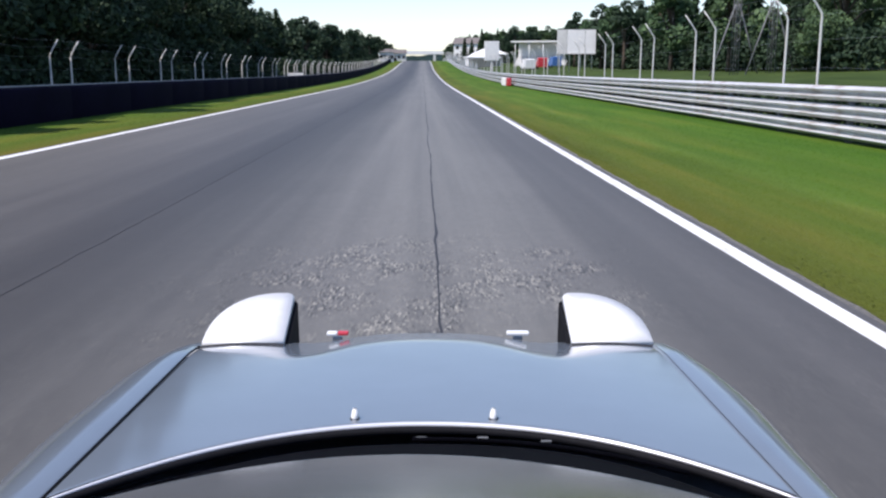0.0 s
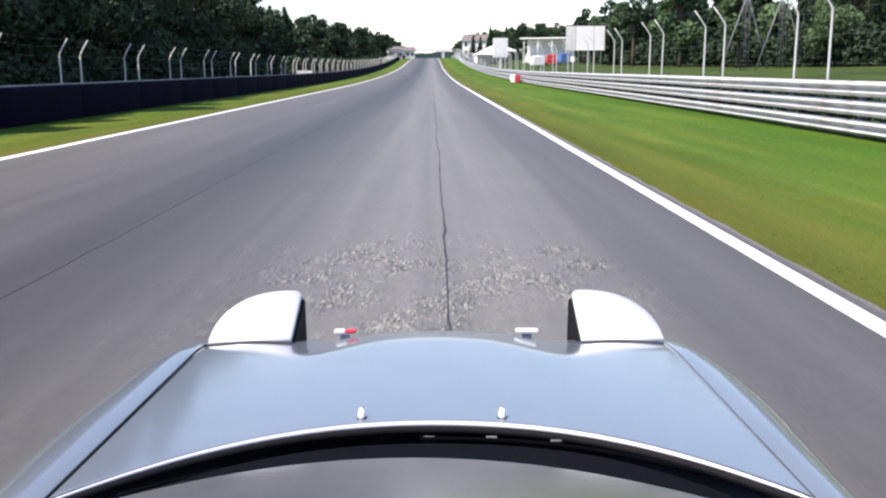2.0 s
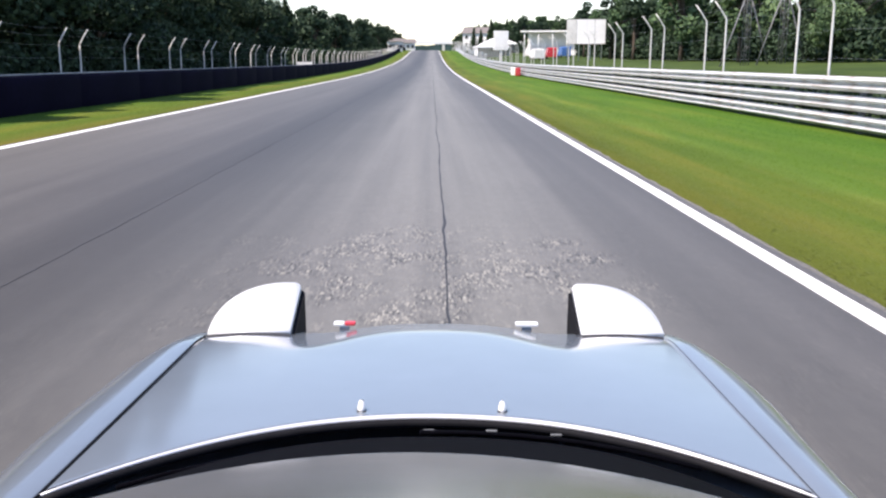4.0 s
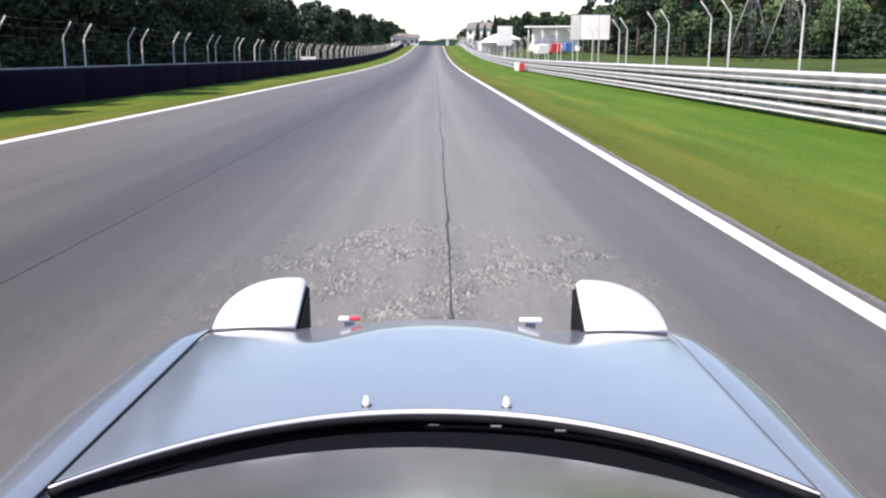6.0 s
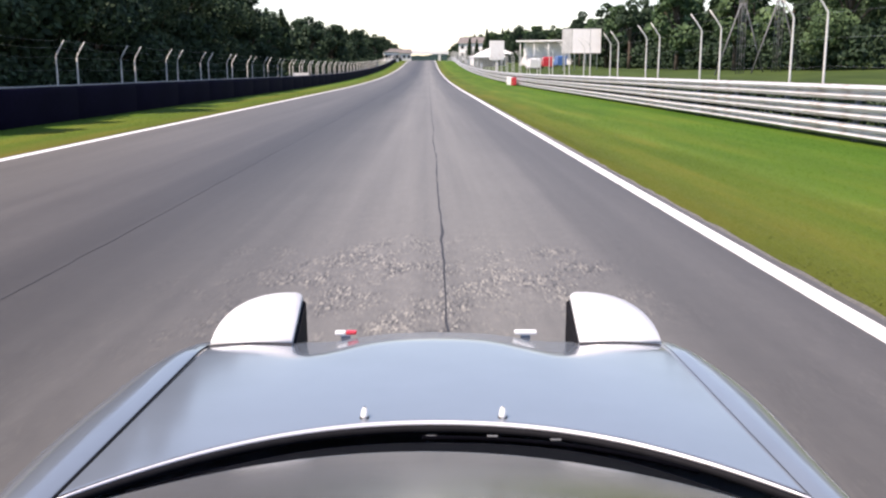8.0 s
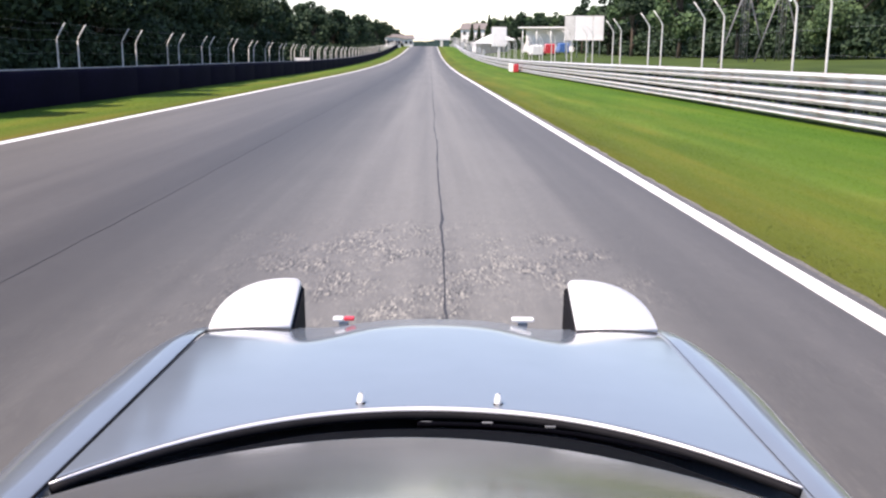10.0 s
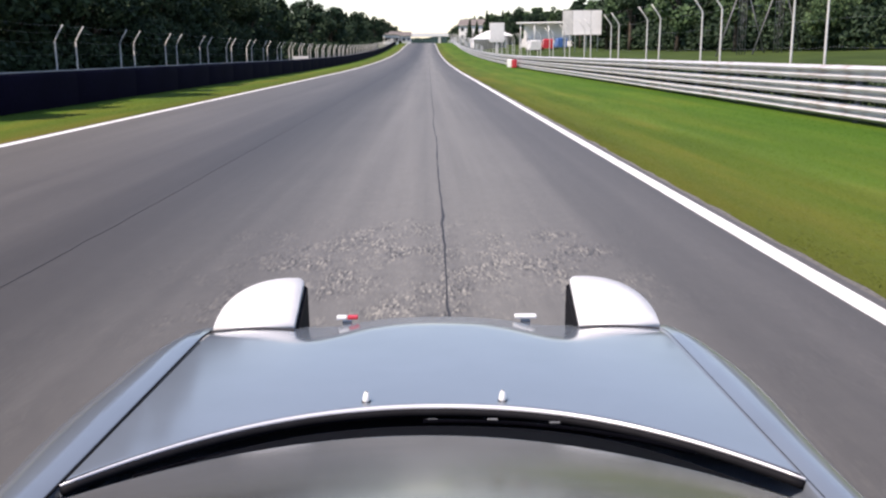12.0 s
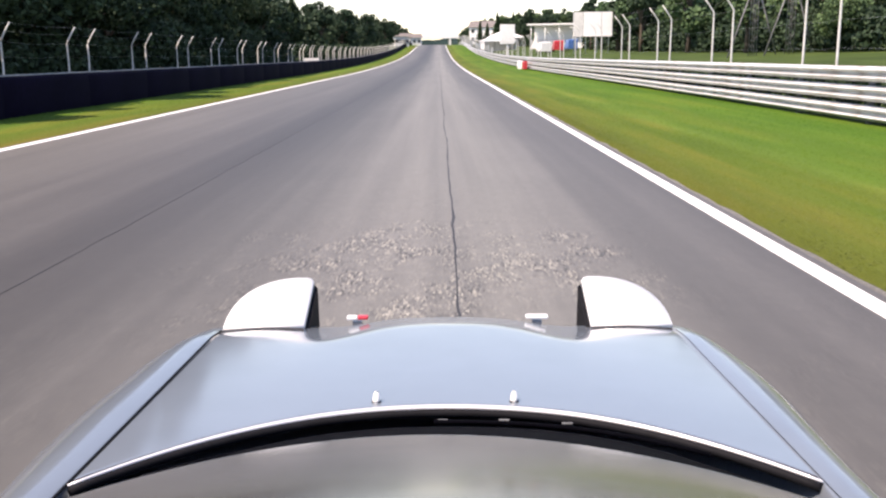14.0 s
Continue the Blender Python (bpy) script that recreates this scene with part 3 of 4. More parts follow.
# rank growth behind the steel rails, added to make the shade in their gaps
n = 36000
yy = -20 + 300 * rng.random(n) ** 1.3
cx = 9.36 + 0.35 * rng.random(n)
cz = np.array([rise(v) for v in yy]) + (0.88 + 0.16 * np.sin(yy * 0.8) * np.sin(yy * 0.31)) * np.sqrt(rng.random(n))
c = np.stack([cx, yy, cz], axis=1)
a = rng.normal(size=(n, 3)) * np.array([0.5, 0.6, 1.3])
a /= np.linalg.norm(a, axis=1)[:, None]
b = np.cross(a, rng.normal(size=(n, 3)))
b /= np.linalg.norm(b, axis=1)[:, None]
s = (0.07 + 0.10 * rng.random(n))[:, None] * (1 + np.maximum(yy, 0) / 150)[:, None]
tagged(part("weeds", quick_mesh("weeds", np.stack([c - a * s, c - b * s * 0.35, c + a * s, c + b * s * 0.35], axis=1).reshape(-1, 3), 4, M_LEAF)), "rank dark weeds added behind the steel guard rail to darken its gaps", "weeds", kind="stuff")


# ---- grass ----
def grass_patch(x0, x1, y0, y1, n, power):
    yy = y0 + rng.exponential(power, n)
    yy[: n // 8] = y0 - rng.exponential(9.0, n // 8)
    yy = yy[(yy < y1) & (yy > -28)]
    n = len(yy)
    xx = x0 + (x1 - x0) * rng.random(n)
    zz = np.array([rise(v) - 0.026 for v in yy])
    w = rng.uniform(-0.3, 0.3, n)
    h = (0.008 + 0.014 * rng.random(n)) * (1 + np.maximum(yy, 0) / 60)
    wide = (0.004 + 0.004 * rng.random(n)) * (1 + np.maximum(yy, 0) / 12)
    lean = rng.normal(size=(n, 2)) * 0.03 * (1 + np.maximum(yy, 0) / 60)[:, None]
    lean[:, 1] = np.abs(lean[:, 1]) + 0.012
    dx, dy = np.cos(w) * wide, np.sin(w) * wide
    p = np.stack([np.stack([xx - dx, yy - dy, zz], 1), np.stack([xx + dx, yy + dy, zz], 1), np.stack([xx + lean[:, 0], yy + lean[:, 1], zz + h], 1)], axis=1)
    return p.reshape(-1, 3)


blades = np.concatenate([grass_patch(2.9, 9.0, 3.0, 70, 34000, 9.0), grass_patch(-11.0, -7.6, 8.0, 90, 14000, 14.0), grass_patch(2.84, 3.10, 3.0, 90, 16000, 12.0), grass_patch(8.75, 9.05, 3.0, 110, 14000, 18.0), grass_patch(-11.05, -10.85, 8.0, 110, 9000, 18.0), grass_patch(-7.80, -7.52, 8.0, 110, 9000, 16.0)])
turf_mesh = quick_mesh("grass", blades, 3, M_BLADES)
turf_mesh.normals_split_custom_set(np.tile((0.0, 0.0, 1.0), (len(blades), 1)))
tagged(part("grass", turf_mesh), "short mown bright green grass along the track", "grass", kind="stuff")

# ---- far things ----
board = thing("billboard", "plain white board on a stout post behind the fence", "billboard", m=pose(10.9, 150, land(10.9, 150)))
part("post", box(0.5, 0.4, 3.0, 0.03, at=(0, 0, -0.3)), M_CONC, board)
part("panel", box(2.3, 0.7, 3.0, 0.06, at=(0, 0, 2.6)), M_WHITE, board, "blank white panel")


def house(x, y, turn, w, d, h, label):
    root = thing("house", label, "house", "far houses", m=pose(x, y, land(x, y) - 0.1, 0, 0, turn))
    part("wall", box(w, d, h, 0.03), M_WHITE, root)
    bm = bmesh.new()
    e = 0.5
    v = [bm.verts.new(p) for p in ((-w / 2 - e, -d / 2 - e, h), (w / 2 + e, -d / 2 - e, h), (w / 2 + e, d / 2 + e, h), (-w / 2 - e, d / 2 + e, h), (-w / 2 - e, 0, h + d * 0.28), (w / 2 + e, 0, h + d * 0.28))]
    for f in ((0, 1, 5, 4), (2, 3, 4, 5), (0, 4, 3), (1, 2, 5), (3, 2, 1, 0)):
        bm.faces.new([v[i] for i in f])
    part("roof", bm, M_ROOF, root)
    for i in range(4):
        for z in (1.0, 3.7):
            if z + 1.3 < h:
                win = part("window", box(1.25, 0.12, 1.45, 0.02, at=(-w / 2 + (i + 0.5) * w / 4, -d / 2 - 0.02, z)), M_CONC, root)
                part("pane", box(1.0, 0.06, 1.2, 0.0, at=(-w / 2 + (i + 0.5) * w / 4, -d / 2 - 0.07, z + 0.12)), M_PANE, win)


house(16.5, 330, -14, 10, 8, 5.6, "two-storey white house with grey roof among trees")
house(-11.5, 405, 8, 8, 6, 3.2, "small white building beyond the barrier")
house(-13.0, 332, 12, 5, 4, 3.4, "small white hut near the crest beyond the barrier")


def hoarding(x, y, w, h, label):
    """A low white board on two short posts."""
    root = thing("hoarding", label, "hoarding", "white boards behind the barriers", m=pose(x, y, land(x, y), 0, 0, 84 if x > 0 else 0))
    part("board", box(w, 0.06, h, 0.015, at=(0, 0, 0.75)), M_WHITE, root)
    for k in (-0.4, 0.4):
        part("post", box(0.08, 0.08, 0.95, 0.01, at=(k * w, 0.075, -0.1)), M_CONC, root)


for k in range(13):
    hoarding(10.0 + 0.25 * (k % 3), 176 + 18.0 * k, 5.0 + (k % 4), 1.3 + 0.25 * (k % 2), "low white board behind the steel guard rail")
hoarding(-12.1, 90, 1.5, 0.55, "small white board behind the dark barrier")



def tent(x, y, turn, w, d, h, label):
    """A marquee: side walls with a valance, a peaked roof, corner poles."""
    root = thing("tent", label, "tent", "white marquees", m=pose(x, y, land(x, y), 0, 0, turn))
    for sx in (-1, 1):
        for sy in (-1, 1):
            part("pole", mesh_of("pole", *tube([(sx * w / 2, sy * d / 2, -0.2), (sx * w / 2, sy * d / 2, h * 0.56)], 0.05, 6), M_OLD_POST), parent=root)
    bm = bmesh.new()
    rings = []
    for f, z in ((1.04, h * 0.50), (1.05, h * 0.56), (0.72, h * 0.66), (0.40, h * 0.80), (0.12, h * 0.96), (0.03, h)):
        rings.append([bm.verts.new((sx * f * w / 2, sy * f * d / 2, z)) for sx, sy in ((-1, -1), (0, -1.02), (1, -1), (1.02, 0), (1, 1), (0, 1.02), (-1, 1), (-1.02, 0))])
    for a, b in zip(rings, rings[1:]):
        for i in range(8):
            bm.faces.new((a[i], a[(i + 1) % 8], b[(i + 1) % 8], b[i]))
    bm.faces.new(rings[-1])
    part("canopy", bm, M_TENT, root)
    part("side_wall", box(w * 0.98, 0.05, h * 0.5, 0.01, at=(0, d / 2 - 0.05, 0.0)), M_TENT, root)
    for sx in (-1, 1):
        part("side_wall", box(0.05, d * 0.94, h * 0.5, 0.01, at=(sx * (w / 2 - 0.03), 0, 0.0)), M_TENT, root)


tent(14.8, 236, 8, 8.0, 6.0, 4.4, "white peaked marquee behind the fence")
tent(18.5, 262, 8, 9.0, 6.0, 5.0, "white peaked marquee behind the fence")


def grandstand(x, y, turn):
    """A small stand: stepped benches, white back wall, a flat white roof on posts."""
    root = thing("grandstand", "small grandstand with white roof on slender posts", "grandstand", m=pose(x, y, land(x, y), 0, 0, turn))
    for i in range(5):
        part("bench", box(13, 0.8, 0.45 + 0.42 * i, 0.02, at=(0, -1.6 + 0.8 * i, 0)), M_CONC, root)
    part("wall", box(13.4, 0.2, 5.0, 0.03, at=(0, 2.6, 0)), M_WHITE, root)
    part("roof", box(14.2, 5.4, 0.28, 0.05, at=(0, 0.4, 5.0)), M_WHITE, root, "flat white roof")
    for i in range(5):
        part("post", mesh_of("post", *tube([(-6.2 + 3.1 * i, -1.9, -0.2), (-6.2 + 3.1 * i, -1.9, 5.05)], 0.09, 8), M_WHITE), parent=root)


grandstand(26.5, 205, -22)


def billboard(x, y, turn):
    """A large hoarding of three panels on four legs, blank, with a service rail along its foot."""
    root = thing("billboard", "large white billboard on four slender legs in the meadow", "billboard", m=pose(x, y, land(x, y), 0, 0, turn))
    for i in range(4):
        part("leg", mesh_of("leg", *tube([(-2.6 + 1.73 * i, 0.12, -0.3), (-2.6 + 1.73 * i, 0.12, 6.2)], 0.08, 8), M_POST), parent=root)
    for i, (w, mat) in enumerate(((1.5, M_CONC), (2.7, M_WHITE), (1.6, M_WHITE))):
        x0 = (-2.05, 0.1, 2.3)[i]
        part("panel", box(w, 0.12, 3.6, 0.02, at=(x0, 0, 2.6)), mat, root)
    part("rail", box(6.2, 0.3, 0.07, 0.01, at=(0, -0.2, 2.5)), M_OLD_POST, root)


billboard(23.5, 146, -6)


def mast(x, y, turn):
    """A steel lattice mast: a square column of thin legs and crossed braces, with two splayed props."""
    root = thing("lattice_mast", "grey steel lattice mast with splayed props before the wood", "mast", "masts", m=pose(x, y, land(x, y), 0, 0, turn))
    w, top = 0.22, 9.5
    for sx in (-w, w):
        for sy in (-w, w):
            part("leg", mesh_of("leg", *tube([(sx, sy, -0.2), (sx * 0.8, sy * 0.8, top)], 0.035, 6), M_MAST), parent=root)
    for i in range(14):
        z = 0.3 + i * 0.65
        a = w if i % 2 else -w
        for sy in (-w, w):
            part("brace", mesh_of("brace", *tube([(-a, sy, z), (a, sy, z + 0.65)], 0.018, 5), M_MAST), parent=root)
    for sx in (-1, 1):
        part("prop", mesh_of("prop", *tube([(sx * 2.1, 0, -0.2), (sx * 0.15, 0, 5.4)], 0.06, 6), M_MAST), parent=root)


mast(24.5, 74, 10)
mast(27.0, 73, 10)


def van(x, y, turn, mat, label):
    root = thing("van", label, "van", "parked vans", m=pose(x, y, land(x, y), 0, 0, turn))
    side = [(-2.4, 0.35), (2.35, 0.35), (2.45, 0.75), (2.3, 1.05), (1.75, 1.2), (1.15, 1.95), (-2.3, 2.05), (-2.45, 1.9)]
    vs = [(px, sy * (0.9 if pz < 1.3 else 0.82), pz) for sy in (-1, 1) for px, pz in side]
    n = len(side)
    fs = [tuple(range(n)), tuple(range(2 * n - 1, n - 1, -1))] + [(i, n + i, n + (i + 1) % n, (i + 1) % n) for i in range(n)]
    part("body", mesh_of("body", vs, fs, mat, False), parent=root)
    for sy in (-1, 1):
        part("side_window", box(0.95, 0.03, 0.5, 0.01, at=(0.85, sy * 0.862, 1.25)), M_PANE, root)
        for wx in (-1.5, 1.5):
            bm = bmesh.new()
            bmesh.ops.create_cone(bm, cap_ends=True, segments=20, radius1=0.33, radius2=0.33, depth=0.22, matrix=Matrix.Translation((wx, sy * 0.82, 0.33)) @ Euler((radians(90), 0, 0)).to_matrix().to_4x4())
            part("wheel", bm, M_RUBBER, root)
    return root


van(19.5, 176, 95, M_WHITE, "white van parked in the meadow behind the fence")
van(22.5, 179, 88, M_RED, "red van parked in the meadow behind the fence")
van(25.4, 182, 92, M_BLUE, "blue van parked in the meadow behind the fence")

# a red and white block at the foot of the rail
block_end = thing("barrier_block", "white and red plastic barrier block before the steel rail", "barrier block", m=pose(8.5, 96, rise(96), 0, 0, 2))
for i in range(4):
    part("segment", box(0.42, 1.2, 0.8, 0.06, at=(0, -1.9 + 1.26 * i, 0)), M_RED if i == 0 else M_WHITE, block_end, "red segment" if i == 0 else "")

bridge = thing("bridge", "white concrete road bridge across the track", "bridge", m=pose(-2.2, 540, rise(540)))
part("deck", box(34, 6, 0.9, 0.05, at=(0, 0, 5.6)), M_WHITE, bridge)
for yy in (-2.9, 2.9):
    part("parapet", box(34, 0.2, 1.0, 0.03, at=(0, yy, 6.5)), M_WHITE, bridge)
for xx in (-8.8, 8.8):
    part("abutment", box(1.4, 5.6, 6.2, 0.05, at=(xx, 0, -0.6)), M_CONC, bridge)


# wooded hills beyond the crest, rising to one side
hill = []
HX = list(range(-500, 901, 10))
for j, (dy, k) in enumerate(((-60, 0.0), (-30, 0.45), (-12, 0.8), (0, 1.0), (60, 1.0))):
    for x in HX:
        ridge = 11 + 34 / (1 + math.exp(-(x - 130) / 45)) + 14 / (1 + math.exp(-(x - 320) / 60))
        tops = 3.0 * noise.noise((x * 0.05, j, 0)) + 2.6 * noise.noise((x * 0.16, j * 3, 4)) + 1.6 * noise.noise((x * 0.4, j * 5, 9))
        hill.append((x, 900 + dy + 8 * noise.noise((x * 0.1, j, 7)), 3.0 + (ridge + tops) * k))
tagged(part("backdrop", mesh_of("backdrop", hill, grid_faces(len(HX), 5), M_HILL)), "dark wooded hills in the distance", "hill", kind="structure")


# ---- the car ----
def hood_z(x, y):
    """Height of the bonnet: a raised middle, two shallow valleys, falling to the nose."""
    a = abs(x)
    bend = 2.50 - 0.165 * math.exp(-((a - 0.34) / 0.14) ** 2) + 0.01 * min(1, max(0, (a - 0.5) / 0.15))
    past = y - bend
    z = 0.815 - 0.067 * (y - 1.74) - 0.036 * (a / 0.65) ** 2
    return z - 0.066 * (math.sqrt(past * past + 0.0006) + past)


def cowl_y(x):
    q = (x / 0.4) ** 2
    return 1.742 - 0.70 * x * x - 0.28 * x ** 4 + (0.012 if x > 0 else 0.004) * q * math.exp(1 - q)


def shut_x(y):
    """Half width of the bonnet."""
    return 0.622 + 0.027 * (y - 1.43)


def nose_y(x):
    return 2.70 + 0.15 * x * x


BODY_Y = (-1.25, -1.15, -0.9, -0.4, 0.6, 1.4, 1.7, 2.1, 2.35, 2.6, 2.75, 2.9, 2.97)
BODY_W = (0.60, 0.70, 0.79, 0.83, 0.80, 0.760, 0.776, 0.810, 0.813, 0.770, 0.716, 0.61, 0.50)


def half_width(y, side=1):
    """Smoothed half width of the body; the left wing stands a little prouder."""
    w = sum(np.interp(y + d, BODY_Y, BODY_W) for d in (-0.12, -0.06, 0, 0.06, 0.12)) / 5
    if side < 0:
        return w + 0.086 * math.exp(-((y - 1.76) / 0.56) ** 2) + 0.028 * math.exp(-((y - 2.38) / 0.2) ** 2)
    return w + 0.014 * math.exp(-((y - 1.85) / 0.4) ** 2) + 0.012 * math.exp(-((y - 2.12) / 0.28) ** 2)


def edge_z(y):
    """Height of the wing beside the bonnet's shut line."""
    z = hood_z(0.65, min(max(y, 1.3), 2.56))
    if y > 2.56:
        z -= 0.42 * (y - 2.56) ** 1.4
    if y < -0.6:
        z -= 0.12 * (-0.6 - y) ** 1.5
    return z


def body_shell():
    ys = list(np.linspace(-1.25, 2.97, 110))
    vs = []
    for y in ys:
        sides = []
        for side in (-1, 1):
            w, z0 = half_width(y, side), edge_z(y)
            win = min(shut_x(y) + (0.011 if side < 0 else 0.0012), w - 0.05)
            deep = 0.05 if y < 2.5 else 0.012
            half = [(0.0, z0 - deep), (win - 0.016, z0 - deep), (win - 0.008, z0 - 0.02), (win - 0.002, z0 - 0.004), (win + 0.001, z0 - 0.001), (win + 0.004, z0)]
            for t in (0.15, 0.3, 0.45, 0.6, 0.72, 0.80, 0.87, 0.92, 0.96, 0.985, 1.0):
                half.append((win + 0.004 + (w - win - 0.004) * t, z0 + 0.012 * math.sin(math.pi * min(1, t * 1.3)) - (0.095 * t ** 2.0 + 0.05 * t ** 9 if side < 0 else 0.062 * t ** 1.8 + 0.085 * t ** 8)))
            zs = half[-1][1]
            half += [(w + 0.006, zs - 0.05), (w + 0.01, zs - 0.16), (w - 0.005, 0.34), (w - 0.03, 0.24), (w - 0.14, 0.2), (0.0, 0.19)]
            sides.append(half)
        vs += [(-x, y, z) for x, z in sides[0][::-1][:-1]] + [(x, y, z) for x, z in sides[1]]
    n = len(vs) // len(ys)
    fs = [(j * n + i, j * n + (i + 1) % n, (j + 1) * n + (i + 1) % n, (j + 1) * n + i) for j in range(len(ys) - 1) for i in range(n)]
    fs += [tuple(range(n))[::-1], tuple((len(ys) - 1) * n + i for i in range(n))]
    return mesh_of("body", vs, fs, M_PAINT)


def hood_panel():
    us = [-1, -0.9965, -0.988] + list(np.linspace(-0.97, 0.97, 57)) + [0.988, 0.9965, 1]
    nu, rows = len(us), []
    for v in np.linspace(0, 1, 41):
        row = []
        for u in us:
            w = shut_x(1.41 + 1.14 * v)
            x = w * u
            y = cowl_y(x) + (nose_y(x) - cowl_y(x)) * v
            row.append((x, y, hood_z(x, y)))
        rows.append(row)
    tip = rows[-1]
    for dy, dz in ((0.014, -0.005), (0.024, -0.014), (0.029, -0.03), (0.03, -0.055)):
        rows.append([(x, y + dy, z + dz) for x, y, z in tip])
    back = rows[0]
    for dy, dz in ((-0.004, -0.004), (-0.006, -0.02)):
        rows.insert(0, [(x, y + dy, z + dz) for x, y, z in back])
    vs, fs = [p for r in rows for p in r], grid_faces(nu, len(rows))
    k = len(rows)
    for i in (0, nu - 1):
        base = len(vs)
        out = -1 if i == 0 else 1
        for r in rows:
            vs.append((r[i][0] + out * 0.002, r[i][1], r[i][2] - 0.003))
        for r in rows:
            vs.append((r[i][0] + out * 0.002, r[i][1], r[i][2] - 0.03))
        for j in range(k - 1):
            fs.append((j * nu + i, (j + 1) * nu + i, base + j + 1, base + j))
            fs.append((base + j, base + j + 1, base + k + j + 1, base + k + j))
    return mesh_of("hood", vs, fs, M_PAINT)


def header(u):
    """Upper edge of the windscreen."""
    x = 0.48 * u
    return x, 0.70 - 1.10 * x * x, 1.20 - 0.22 * x * x


def screen_panel(name, mat, inset=0.0):
    nu, nv, vs = 41, 17, []
    for v in np.linspace(0, 1, nv):
        for u in np.linspace(-1, 1, nu):
            xb = 0.66 * u
            b = (xb, cowl_y(xb) - 0.06, 0.798 - 0.05 * u ** 4)
            t = header(u)
            vs.append(tuple(p + (q - p) * v for p, q in zip(b, t)))
        vs[-nu:] = [(x * (1 - inset * 0.3), y, z - inset) for x, y, z in vs[-nu:]]
    return mesh_of(name, vs, grid_faces(nu, nv), mat)


def roof_panel(name, ds, mat):
    nu, vs = 41, []
    for d in ds:
        for u in np.linspace(-1, 1, nu):
            x, y, z = header(u)
            if d < 0:
                vs.append((x, y + 0.001, z - 0.012))
                continue
            up = 0.285 * d - 0.175 * d * d if d < 0.6 else 0.108
            vs.append((x * (1 + 0.03 * min(d, 0.4)), y - d, z + up - 0.05 * max(0, d - 0.6) ** 2))
    return mesh_of(name, vs, grid_faces(nu, len(ds)), mat)


def wheel(car, x, y):
    s = 1 if x > 0 else -1
    prof = [(0.20, -0.09), (0.27, -0.1), (0.305, -0.085), (0.31, -0.05), (0.31, 0.05), (0.305, 0.085), (0.27, 0.1), (0.20, 0.09)]
    seg = 36
    vs = [(d, r * math.cos(6.28319 * k / seg), r * math.sin(6.28319 * k / seg)) for k in range(seg) for r, d in prof]
    n = len(prof)
    fs = [(k * n + i, k * n + (i + 1) % n, ((k + 1) % seg) * n + (i + 1) % n, ((k + 1) % seg) * n + i) for k in range(seg) for i in range(n)]
    w = part("wheel", mesh_of("wheel", vs, fs, M_RUBBER), parent=car, label="black rubber tyre", m=pose(x, y, 0.31))
    bm = bmesh.new()
    bmesh.ops.create_cone(bm, cap_ends=True, segments=28, radius1=0.2, radius2=0.17, depth=0.05, matrix=Matrix.Translation((s * 0.06, 0, 0)) @ Euler((0, s * radians(90), 0)).to_matrix().to_4x4())
    bmesh.ops.bevel(bm, geom=bm.edges[:], offset=0.006, segments=1, affect="EDGES")
    part("rim", bm, M_STEEL, w, "silver alloy rim")


